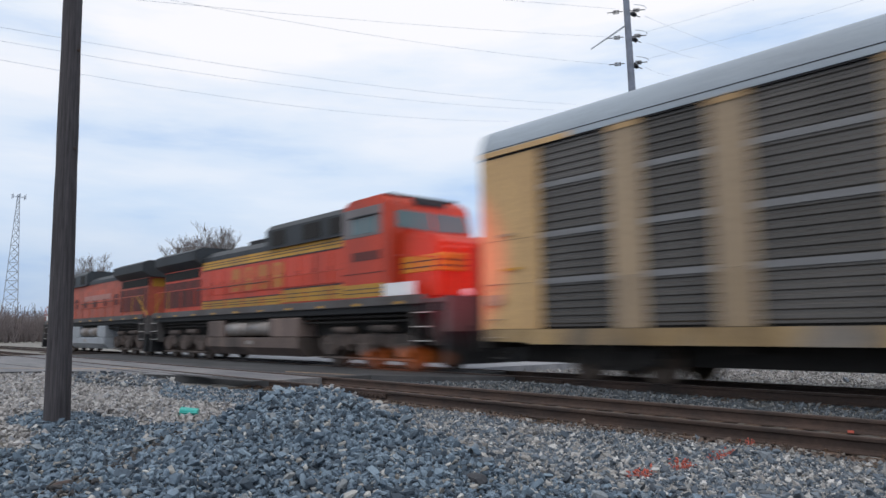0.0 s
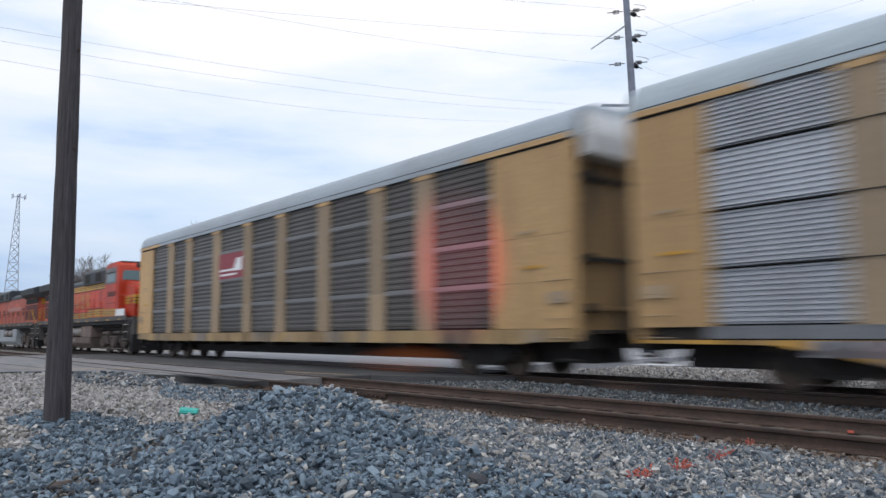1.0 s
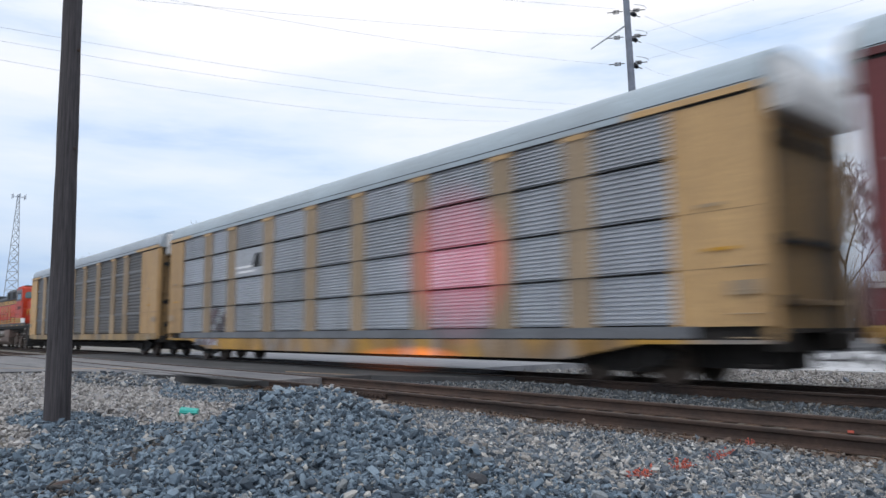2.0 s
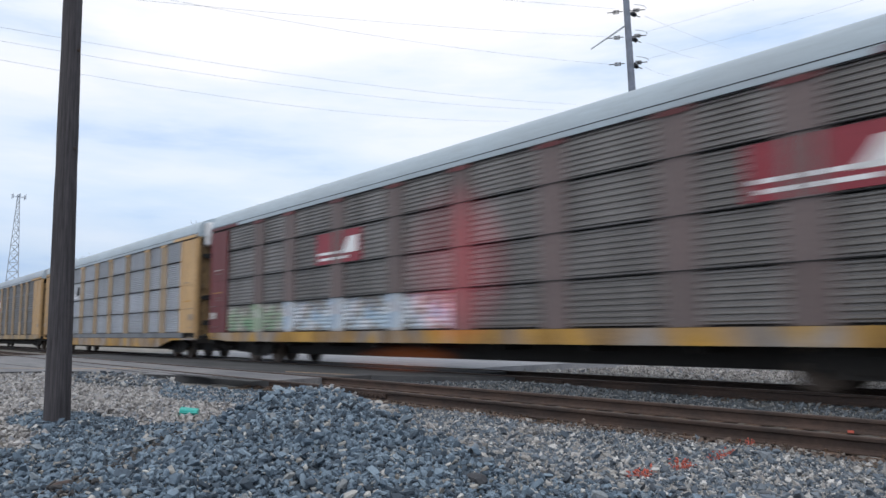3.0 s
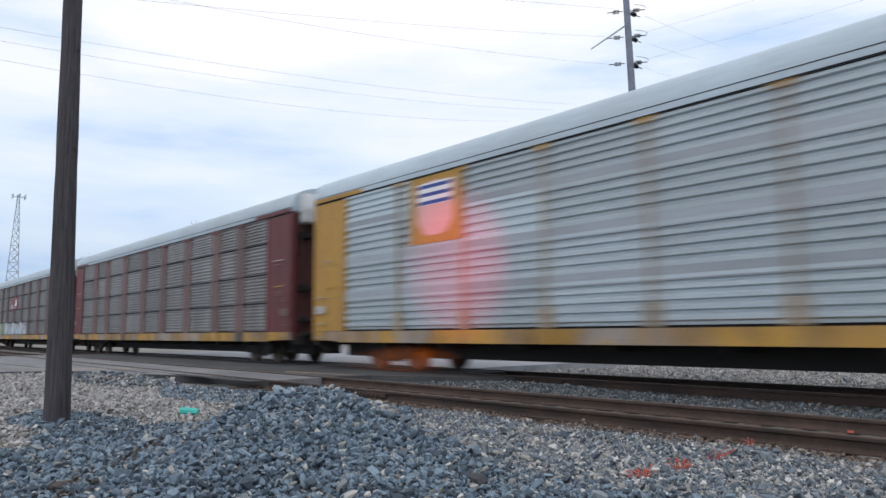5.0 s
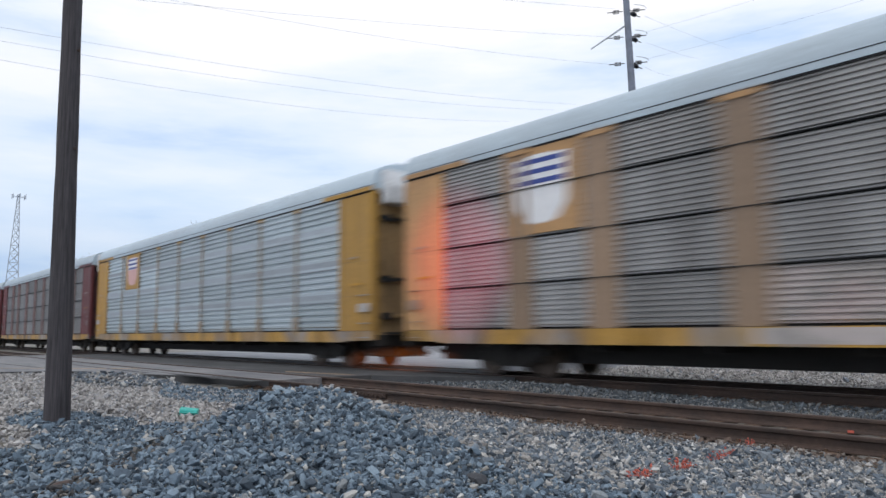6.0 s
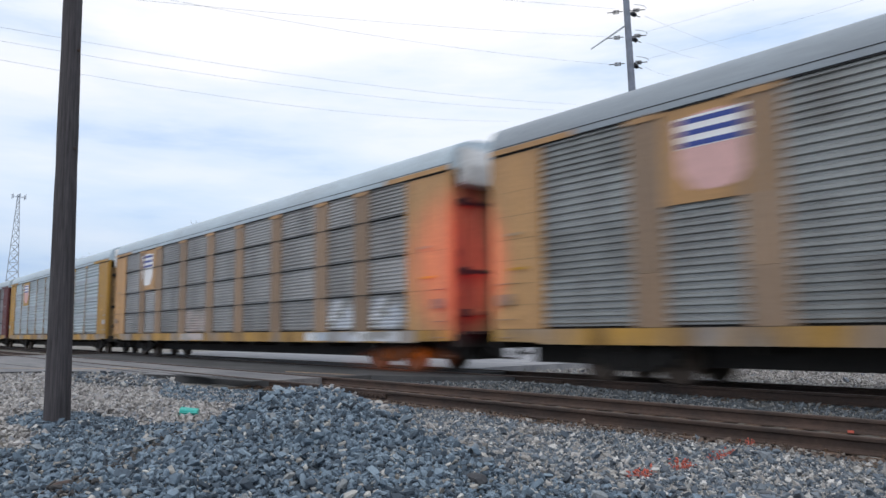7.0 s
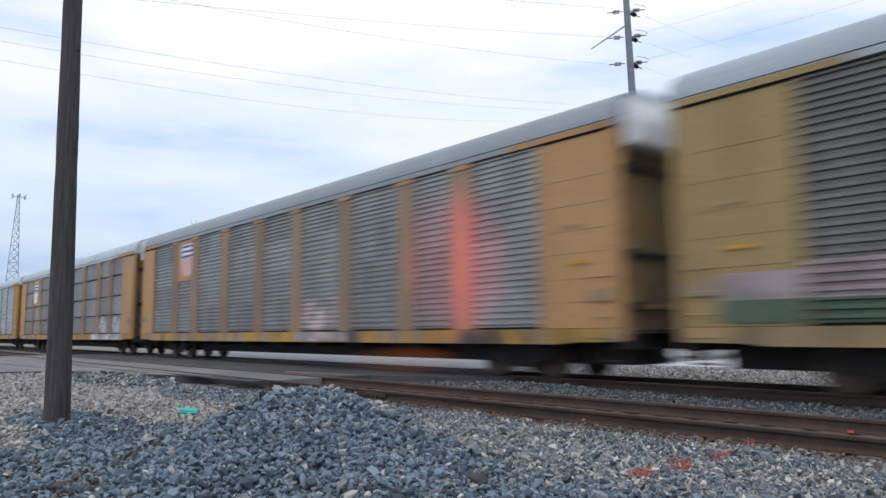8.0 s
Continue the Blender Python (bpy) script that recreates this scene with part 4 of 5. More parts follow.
    # posts between the bays, each in a lower and an upper length, with a bright cap under the eave
    for (a0, a1), (b0, b1) in zip(bays, bays[1:]):
        w = b0 - a1
        if not posts:
            use_mesh("post_foot", "post_foot", lambda: boxed(-0.16, 0.16, -0.06, -0.02, 1.09, 1.55, bevel=0.01), TAN_POST, car, pose(a1, -SIDE, 0), "rusty foot of a post")
            use_mesh("thin_post", "thin_post", lambda: boxed(-0.05, 0.05, -0.055, -0.02, 1.556, 4.944, bevel=0.008), TAN_POST, car, pose(a1, -SIDE, 0))
            use_mesh("post_head", "post_head", lambda: boxed(-0.14, 0.14, -0.06, -0.02, 4.95, 5.07, bevel=0.01), paint, car, pose(a1, -SIDE, 0))
            continue
        for z0, z1, r in ((1.09, 2.09, 0), (2.094, 5.12, 3)):
            def post_mesh(w=w, z0=z0, z1=z1):
                bm = bmesh.new()
                extrude_z(bm, [(0, 0.03), (0, -0.02), (0.10, -0.02), (0.12, -0.055), (0.24, -0.055), (0.26, -0.02), (w - 0.26, -0.02), (w - 0.24, -0.055),
                               (w - 0.12, -0.055), (w - 0.10, -0.02), (w, -0.02), (w, 0.03)], z0, z1)
                return bm
            for s in (-1, 1):
                use_mesh("post", ("post", round(w, 3), r), post_mesh, paint_at(a1 + w / 2, r, post_paint) if index in (2, 7) else post_paint, car, pose(a1, s * SIDE, 0) if s < 0 else pose(b0, s * SIDE, 0, 0, 0, 180))
        use_mesh("post_cap", ("post_cap", round(w, 3)), lambda w=w: boxed(0, w, -0.066, -0.058, 4.97, 5.07), paint, car, pose(a1, -SIDE, 0), "less faded paint at the top of a post")
    # sprayed paint that runs down over the sill
    for x0, x1, top, mat in sprayed if index in (1, 5, 6) else ():
        part("sill_graffiti", boxed(x0 + 0.2, x1 - 0.2, -SIDE - 0.054, -SIDE - 0.051, 0.80 if not low_sill else 0.60, 1.06 if not low_sill else 0.85), mat, car, "sprayed paint on the sill")
    # solid end bays: upright ribs, sheet joints, near-black strip for shade below the eave
    for x0, x1, s in ((0.02, front, -1), (L - rear, L - 0.02, -1), (0.02, front, 1), (L - rear, L - 0.02, 1)):
        w = x1 - x0

        def bay_mesh(w=w):
            bm = bmesh.new()
            extrude_z(bm, [(0, 0.03), (0, -0.05), (0.10, -0.05), (0.12, -0.02), (w * 0.45, -0.02), (w * 0.45 + 0.01, -0.035), (w * 0.45 + 0.07, -0.035), (w * 0.45 + 0.08, -0.02),
                           (w - 0.10, -0.02), (w - 0.09, -0.05), (w, -0.05), (w, 0.03)], 1.09, 5.03)
            return bm
        use_mesh("end_bay", ("end_bay", round(w, 3)), bay_mesh, paint, car, pose(x0, s * SIDE, 0) if s < 0 else pose(x1, s * SIDE, 0, 0, 0, 180), "solid painted steel end bay")
        if s < 0:
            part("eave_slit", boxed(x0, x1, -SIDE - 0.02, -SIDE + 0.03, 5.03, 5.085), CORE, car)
            for z in ((1.62, 2.09, 2.62, 3.09, 3.62, 4.17) if not seams else (2.09, 3.09)):
                part("sheet_joint", boxed(x0 + 0.12, x1 - 0.11, -SIDE - 0.024, -SIDE - 0.01, z - 0.005, z + 0.005), RED_END if paint is RED else TAN_END, car)
            if paint_at(x1 - 0.1, 0, None):
                part("bay_graffiti", boxed(x0 + 0.75, x1 - 0.01, -SIDE - 0.060, -SIDE - 0.056, 1.15, 1.98), paint_at(x1 - 0.1, 0, None), car, "sprayed paint on the end bay")
            # stencilled data in short bars
            c = (x0 + x1) / 2
            if paint is RED:
                for dx, z, lw, ink in ((0.0, 3.50, 0.7, PLATE_DULL), (0.0, 3.36, 0.6, RED_POST), (0.0, 2.62, 0.7, YELLOW), (0.05, 2.42, 0.5, RED_POST), (0.05, 2.33, 0.45, RED_POST)):
                    part("stencil_bar", boxed(c + dx - lw / 2, c + dx + lw / 2, -SIDE - 0.062, -SIDE - 0.056, z - 0.016, z + 0.016), ink, car, "faded stencilled data bar")
            else:
                for dx, z, lw, ink in ((0.05, 2.42, 0.55, YELLOW), (-0.1, 3.2, 0.4, TAN_POST)):
                    part("stencil_bar", boxed(c + dx - lw / 2, c + dx + lw / 2, -SIDE - 0.062, -SIDE - 0.056, z - 0.03, z + 0.03), ink, car, "faded stencilled data bar")
    for x in (0.42, L - 0.42):
        for z in (0.9, 1.3, 1.7, 2.1):
            use_mesh("grab_iron", "grab_iron", grab_mesh, post_paint, car, pose(x, -SIDE - 0.02, z))
        part("card_plate", boxed(x - 0.27, x + 0.27, -SIDE - 0.075, -SIDE - 0.062, 1.62, 1.86), PLATE_DULL if index in (2, 4) else post_paint, car, "small data plate")
    # end doors, set back between corner posts, with folding leaves
    for x, s in ((0.0, -1), (L, 1)):
        bm = bmesh.new()
        pts = [(-0.04, -1.5)]
        for y in (-1.15, -0.55, 0.0, 0.55, 1.15):
            pts += [(0.04, y - 0.09), (0.085, y - 0.06), (0.085, y + 0.06), (0.04, y + 0.09)]
        extrude_z(bm, [(-0.04, -1.5), (0.04, -1.5), *pts[1:], (0.04, 1.5), (-0.04, 1.5)], 0.95, 4.75)
        place = pose(x - s * 0.12, 0, 0, 0, 0, 0 if s > 0 else 180)
        # door colour is darkened for the shade in the gap between cars
        shaded_paint = RED_END if paint is RED else TAN_END
        door = part("end_door", bm, shaded_paint, car, "ribbed painted end door")
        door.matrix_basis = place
        for z in (1.5, 2.55, 4.30):
            part("door_latch", boxed(0.12, 0.20, -1.30, -1.0, z - 0.10, z + 0.10, bevel=0.02), BLACK, door, "black latch box")
            part("door_bar", boxed(0.086, 0.135, -1.38, 1.38, z - 0.05, z + 0.05, bevel=0.01), shaded_paint if z == 1.5 else BLACK, door, "hinge and latch bar of the folding door")
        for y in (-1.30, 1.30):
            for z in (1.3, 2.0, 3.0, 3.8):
                part("hinge", boxed(0.05, 0.12, y - 0.05, y + 0.05, z - 0.09, z + 0.09, bevel=0.01), shaded_paint, door)
        for y in (-SIDE + 0.05, SIDE - 0.05):
            part("corner_post", boxed(x - 0.06, x + 0.06, y - 0.06, y + 0.06, 0.84, 5.1, bevel=0.015), paint, car)
        bm = bmesh.new()
        extrude_y(bm, [(0, 0), (0.36, 0.03), (0.40, 0.5), (0.30, 0.95), (0, 1.05)], -1.32, 1.32)
        bmesh.ops.bevel(bm, geom=[e for e in bm.edges if abs(e.verts[0].co.y - e.verts[1].co.y) < 1e-5], offset=0.05, segments=2, affect="EDGES")
        part("end_cap", bm, WHITE, car, "pale sheet metal cap over the end doors").matrix_basis = pose(x - s * 0.02, 0, 4.70, 0, 0, 0 if s > 0 else 180)
        part("end_platform", boxed(min(x, x + s * 0.35), max(x, x + s * 0.35), -1.25, 1.25, 0.98, 1.05), GRIME, car)
        part("end_sill", boxed(min(x - s * 0.1, x + s * 0.12), max(x - s * 0.1, x + s * 0.12), -1.5, 1.5, 0.66, 0.975, bevel=0.02), GRIME, car, "grimy end sill")
        for y in (-0.55, 0.45):
            part("air_hose", tubed((x + s * 0.1, y, 0.75), (x + s * 0.45, y + 0.1, 0.42), 0.03, sides=6), RUBBER, car)
        for y in (-1.42, 1.42):
            part("stirrup_step", boxed(x - s * 0.35 - 0.22, x - s * 0.35 + 0.22, y - 0.03, y + 0.03, 0.42, 0.46), GRIME, car)
            for dx in (-0.2, 0.2):
                part("stirrup_rod", boxed(x - s * 0.35 + dx - 0.015, x - s * 0.35 + dx + 0.015, y - 0.015, y + 0.015, 0.455, 0.84), GRIME, car)
        coupler(car, x, s)
    # roof: eave trim, arched sheets and their seams
    prof = [(-1.63, 5.10), (-1.63, 5.22), (-1.585, 5.25), (-1.56, 5.42), (-1.47, 5.64), (-1.28, 5.79), (-0.8, 5.93), (0.0, 5.99),
            (0.8, 5.93), (1.28, 5.79), (1.47, 5.64), (1.56, 5.42), (1.585, 5.25), (1.63, 5.22), (1.63, 5.10)]
    arch = [Vector((0, *p)) for p in prof[2:-2]]
    dense = [prof[0], prof[1]]
    for k in range(len(arch) - 1):
        p0, p1, p2, p3 = arch[max(k - 1, 0)], arch[k], arch[k + 1], arch[min(k + 2, len(arch) - 1)]
        for u in (0.0, 0.2, 0.4, 0.6, 0.8):
            q = 0.5 * (2 * p1 + (p2 - p0) * u + (2 * p0 - 5 * p1 + 4 * p2 - p3) * u * u + (3 * p1 - p0 - 3 * p2 + p3) * u ** 3)
            dense.append((q.y, q.z))
    dense += [prof[-3], prof[-2], prof[-1]]
    bm = bmesh.new()
    extrude_x(bm, dense, -0.05, L + 0.05)
    part("roof", bm, roof or ROOF, car, "arched galvanised steel roof")
    def seam_mesh():
        bm = bmesh.new()
        extrude_x(bm, [(y * 1.006, 5.1 + (z - 5.1) * 1.012 + 0.001) for y, z in prof[3:-3]], -0.018, 0.018)
        return bm
    for k in range(12):
        use_mesh("roof_seam", "roof_seam", seam_mesh, roof or ROOF, car, pose(1.1 + k * (L - 2.2) / 11, 0, 0))
    for s in (-1, 1):
        for x0, x1 in ((0.0, front + 0.9), (L - rear - 0.9, L)):
            part("eave_plate", boxed(x0, x1, s * 1.64 - 0.012, s * 1.64 + 0.012, 5.08, 5.20), paint, car)
        part("roof_trim_line", boxed(0.0, L, s * 1.612 - 0.022, s * 1.612 + 0.022, 5.222, 5.240), BLACK, car, "dark line above the eave trim")
        # black strip draws the shade under the eave along the screens
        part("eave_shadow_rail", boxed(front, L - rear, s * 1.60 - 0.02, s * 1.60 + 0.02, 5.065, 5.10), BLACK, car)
    # painted signs on the screens
    for kind, b, z0, z1 in emblems:
        x0, x1 = BAYS[b] if isinstance(b, int) else b
        y = -SIDE - 0.02
        if kind == "banner" or kind == "pale_banner":
            plate = part("sign", boxed(x0, x1, y, y + 0.03, z0, z1), MAROON if kind == "banner" else screen, car, "painted sign with pale strokes")
            h, w = z1 - z0, x1 - x0
            ink = SIGN_WHITE
            part("stroke", boxed(x0 + 0.08 * w, x0 + 0.72 * w, y - 0.006, y, z0 + 0.12 * h, z0 + 0.20 * h), ink, plate)
            part("stroke", boxed(x0 + 0.05 * w, x0 + 0.66 * w, y - 0.006, y, z0 + 0.30 * h, z0 + 0.38 * h), ink, plate)
            bm = bmesh.new()
            extrude_y(bm, [(x0 + 0.60 * w, z0 + 0.28 * h), (x0 + 0.93 * w, z0 + 0.28 * h), (x0 + 0.93 * w, z0 + 0.78 * h), (x0 + 0.74 * w, z0 + 0.78 * h)], y - 0.006, y)
            part("stroke", bm, ink if kind == "banner" else BLACK, plate)
        else:
            plate = part("sign", boxed(x0, x1, y, y + 0.03, z0, z1), paint, car, "painted sign plate with a shield")
            w, h = x1 - x0, z1 - z0
            sh = [(0.5, 0.10), (0.70, 0.14), (0.83, 0.32), (0.85, 0.52), (0.83, 0.60), (0.85, 0.88), (0.5, 0.92), (0.15, 0.88), (0.17, 0.60), (0.15, 0.52), (0.17, 0.32), (0.30, 0.14)]
            bm = bmesh.new()
            extrude_y(bm, [(x0 + u * w, z0 + v * h) for u, v in sh], y - 0.006, y)
            part("shield", bm, SIGN_WHITE if kind == "white_shield" else SIGN_PINK, plate, "pale shield shape")
            if kind == "pink_shield":
                part("band", boxed(x0 + 0.18 * w, x0 + 0.82 * w, y - 0.009, y - 0.003, z0 + 0.56 * h, z0 + 0.89 * h), SIGN_WHITE, plate)
            for v in (0.57, 0.69, 0.81):
                part("stripe", boxed(x0 + 0.19 * w, x0 + 0.81 * w, y - 0.012, y - 0.004, z0 + v * h, z0 + (v + 0.055) * h), SIGN_BLUE, plate)
    freight_truck(car, 3.3)
    freight_truck(car, L - 3.3)
    return car


def grab_mesh():
    bm = bmesh.new()
    tube(bm, (-0.24, -0.05, 0), (0.24, -0.05, 0), 0.012, sides=6)
    for s in (-0.24, 0.24):
        tube(bm, (s, -0.05, 0), (s, 0.0, 0), 0.012, sides=6)
    return bm


def loco_truck(parent, x):
    t = new("truck")
    t.parent, t.location = parent, (x, 0, 0)
    tagged(t, "dusty three-axle locomotive bogie")

    def frame_mesh():
        bm = bmesh.new()
        extrude_y(bm, [(-2.5, 0.62), (-2.5, 0.86), (-1.9, 1.0), (1.9, 1.0), (2.5, 0.86), (2.5, 0.62), (1.5, 0.55), (0.9, 0.70), (-0.9, 0.70), (-1.5, 0.55)], -0.09, 0.09)
        for s in (-1.9, 0.0, 1.9):
            box(bm, s - 0.24, s + 0.24, -0.17, 0.05, 0.34, 0.74, bevel=0.04)
            for k in (-0.38, 0.38):
                tube(bm, (s + k, -0.08, 0.5), (s + k, -0.08, 0.9), 0.085, sides=10)
        tube(bm, (-0.95, -0.14, 0.95), (-0.75, -0.14, 0.5), 0.06, sides=8)
        tube(bm, (-1.5, -0.16, 1.12), (-0.4, -0.16, 1.12), 0.10, sides=10)
        tube(bm, (0.5, -0.16, 1.15), (1.6, -0.16, 1.15), 0.10, sides=10)
        tube(bm, (-2.4, -0.12, 0.28), (2.4, -0.12, 0.28), 0.035, sides=6)
        tube(bm, (0.95, -0.14, 0.95), (0.75, -0.14, 0.5), 0.06, sides=8)
        return bm

    def wheel_mesh():
        bm = bmesh.new()
        tube(bm, (0, -0.07, 0), (0, 0.07, 0), 0.52, 0.52, 30)
        tube(bm, (0, 0.05, 0), (0, 0.09, 0), 0.55, 0.55, 30)
        return bm
    for s, turn in ((-1, 0), (1, 180)):
        use_mesh("side_frame", "loco_frame", frame_mesh, TRUCK_DUST, t, pose(0, s * 1.05, 0, 0, 0, turn), "dusty cast side frame")
        for ax in (-1.9, 0.0, 1.9):
            use_mesh("wheel", "loco_wheel", wheel_mesh, WHEEL, t, pose(ax, s * 0.76, 0.522, 0, 0, turn), "worn steel wheel")
    # oversized near-black block, fills the shaded space between the wheels
    use_mesh("bolster", "loco_bolster", lambda: boxed(-2.5, 2.5, -0.6, 0.6, 0.2, 1.1), CORE, t, pose(0, 0, 0))


def locomotive(label, leading=False):
    """A heavy road diesel, 22 m long: cab towards +x, wide radiator overhang towards -x."""
    t = thing("locomotive", label, "locomotive", "locomotives")
    W, H = 1.5, 1.12
    body = FADED_ORANGE if leading else ORANGE
    tank = PALE_TANK if leading else TANK_GREY
    part("frame_sill", boxed(0.35, 21.6, -W + 0.06, W - 0.06, 1.58, 1.80, bevel=0.02), BLACK, t, "black side sill")
    # plain dark box painted as the shade below the frame
    part("underbody", boxed(0.5, 21.4, -0.75, 0.75, 0.95, 1.575), CORE, t, "underbody box in near-black for shade")
    for s in (-1, 1):
        y = s * W
        part("walkway_edge", boxed(0.4, 20.9, y - 0.03, y + 0.03, 1.78, 2.02, bevel=0.008), SILL_DUST, t, "dusty grey walkway edge")
        for k in range(10):
            x = 1.2 + k * 2.05
            part("reflector", boxed(x, x + 0.32, y + s * 0.031 - 0.004, y + s * 0.031 + 0.004, 1.80, 1.87), YELLOW, t, "yellow reflector patch")
        # pipes and conduits below the sill
        for z, r in ((1.50, 0.045), (1.36, 0.03)):
            part("brake_pipe", tubed((1.0, s * 1.20, z), (20.3, s * 1.20, z), r, sides=8), GRIME, t)
    part("hood", boxed(0.9, 16.9, -H, H, 1.9, 4.05, bevel=0.03), body, t, "orange engine hood")
    for s in (-1, 1):
        y = s * (H + 0.008)
        if not leading:
            for x0, x1, z0, z1 in ((5.4, 12.4, 2.06, 2.36), (12.4, 16.9, 2.10, 2.52), (5.4, 16.9, 3.70, 4.02)):
                part("stripe", boxed(x0, x1, y - 0.012, y + 0.012, z0, z1), YELLOW, t, "yellow stripe")
                for u in (0.36, 0.66):
                    part("stripe_line", boxed(x0, x1, y - 0.016, y + 0.016, z0 + u * (z1 - z0) - 0.014, z0 + u * (z1 - z0) + 0.014), ENGINE_DARK, t)
            for x0, x1, z in ((5.4, 16.9, 3.68), (5.4, 12.4, 2.39), (12.4, 16.9, 2.55)):
                part("stripe_edge", boxed(x0, x1, y - 0.017, y + 0.017, z - 0.022, z + 0.022), ENGINE_DARK, t)
        # doors along the hood, with latches and hinges
        for k in range(11):
            x = 5.5 + k * 1.03
            leaf = part("hood_door", boxed(x, x + 0.985, y - 0.022, y + 0.022, 2.60, 3.63, bevel=0.012), body, t)
            part("latch", boxed(x + 0.86, x + 0.92, y + s * 0.022 - 0.012, y + s * 0.022 + 0.012, 3.0, 3.14), MAROON_GRILLE, leaf)
            if leading and k % 2 == 0:
                part("door_grille", boxed(x + 0.1, x + 0.8, y + s * 0.022 - 0.006, y + s * 0.022 + 0.006, 2.66, 3.25), MAROON_GRILLE, leaf)
        part("walkway_handrail_line", tubed((5.5, s * 1.44, 2.86), (12.0, s * 1.44, 2.86), 0.02, sides=6), ENGINE_DARK, t)
        # big letters are drawn as plain worn shapes
        for k in range(4) if not leading else ():
            x = 8.3 + k * 1.15
            bm = bmesh.new()
            outline = [(0, 0), (0.70, 0), (0.80, 0.10), (0.80, 0.36), (0.70, 0.44), (0.80, 0.52), (0.80, 0.78), (0.70, 0.88), (0, 0.88)]
            extrude_y(bm, [(x + u, 2.66 + v) for u, v in outline], y - 0.03, y + 0.03)
            letter = part("letter_shape", bm, WORN_YELLOW, t, "large worn yellow letter shape")
            part("counter", boxed(x + 0.26 + 0.05 * (k % 2), x + 0.54, y + s * 0.03 - 0.005, y + s * 0.03 + 0.005, 2.80 + 0.3 * (k % 2), 3.12 + 0.3 * (k % 2)), body, letter)
        if leading:
            part("lettering_bar", boxed(7.0, 12.5, y - 0.03, y + 0.03, 3.05, 3.35), LETTER_PINK, t, "worn pale lettering as a plain bar")
    # dark upper works
    bm = bmesh.new()
    extrude_x(bm, [(-H - 0.03, 4.02), (-H - 0.03, 4.20), (-0.8, 4.45), (0.8, 4.45), (H + 0.03, 4.20), (H + 0.03, 4.02)], 5.4, 11.5)
    part("hood_roof", bm, ENGINE_DARK, t, "dark hood roof")
    bm = bmesh.new()
    extrude_x(bm, [(-1.28, 4.02), (-1.30, 4.70), (-1.1, 4.90), (1.1, 4.90), (1.30, 4.70), (1.28, 4.02)], 11.5, 16.9)
    box_part = part("equipment_box", bm, ENGINE_DARK, t, "dark upper equipment box")
    for s in (-1, 1):
        for x0, x1 in ((12.0, 12.9), (14.2, 15.3), (15.9, 16.6)):
            part("intake_grille", boxed(x0, x1, s * 1.295 - 0.02, s * 1.295 + 0.02, 4.12, 4.62), CORE, box_part, "black intake grille")
    part("exhaust_stack", boxed(8.1, 9.6, -0.35, 0.35, 4.4, 4.74, bevel=0.03), BLACK, t)
    for x in (6.4, 7.4, 10.6):
        part("roof_fan", tubed((x, 0, 4.44), (x, 0, 4.58), 0.45, 0.42, 18), BLACK, t)
    # radiator end with its wings
    bm = bmesh.new()
    extrude_x(bm, [(-1.12, 3.88), (-1.50, 4.16), (-1.55, 4.54), (-1.2, 4.70), (1.2, 4.70), (1.55, 4.54), (1.50, 4.16), (1.12, 3.88)], 0.6, 5.4)
    part("radiator", bm, ENGINE_DARK, t, "wide dark radiator overhang")
    for s in (-1, 1):
        part("wing_grille", boxed(0.9, 5.0, s * 1.135 - 0.02, s * 1.135 + 0.02, 3.46, 3.84), CORE, t, "black grille below the wing")
        for k in range(8):
            part("louvre", boxed(0.95 + k * 0.54, 1.42 + k * 0.54, s * 1.135 - 0.02, s * 1.135 + 0.02, 2.22, 3.36), MAROON_GRILLE, t, "sooty red louvre panel")
    part("end_stripe", boxed(0.875, 0.905, -0.9, 0.9, 3.42, 3.82), YELLOW, t, "yellow stripe across the rear end")
    part("headlight", tubed((0.84, 0.0, 3.15), (0.90, 0.0, 3.15), 0.16, sides=14), SIGN_WHITE, t)
    # cab with a grey upper side panel, roof and windows
    bm = bmesh.new()
    extrude_y(bm, [(16.9, 1.9), (16.9, 4.66), (17.2, 4.93), (18.9, 4.96), (19.3, 4.72), (19.5, 3.85), (19.5, 1.9)], -W, W)
    bmesh.ops.bevel(bm, geom=list(bm.edges), offset=0.06, segments=2, affect="EDGES")
    cab = part("cab", bm, body, t, "orange wide cab")
    part("cab_roof", boxed(17.25, 19.0, -1.3, 1.3, 4.93, 5.0, bevel=0.02), ENGINE_DARK, cab, "dark cab roof")
    part("number_board", boxed(19.12, 19.36, -0.55, 0.55, 4.66, 4.88, bevel=0.02), ENGINE_DARK, cab, "dark board above the windows")
    for s in (-1, 1):
        bm = bmesh.new()
        extrude_x(bm, [(s * 0.06, 0.05), (s * 1.36, 0.10), (s * 1.30, 0.56), (s * 1.15, 0.62), (s * 0.06, 0.62)], -0.02, 0.02)
        part("windshield", bm, GLASS, cab, "dark slanted windshield").matrix_basis = pose(19.50, 0, 3.86, 0, -12.9, 0)
        side = part("cab_side_panel", boxed(16.95, 18.95, s * W - 0.012, s * W + 0.012, 3.80, 4.66, bevel=0.006), SILL_GREY, cab, "grey panel round the side windows")
        for x0, x1 in ((17.5, 18.06), (18.14, 18.70)):
            part("side_window", boxed(x0, x1, s * W - 0.02, s * W + 0.02, 3.88, 4.36, bevel=0.008), GLASS, side, "dark cab side window")
        part("sun_visor", boxed(17.4, 18.8, s * 1.51 - 0.08, s * 1.51 + 0.08, 4.38, 4.41), ENGINE_DARK, side)
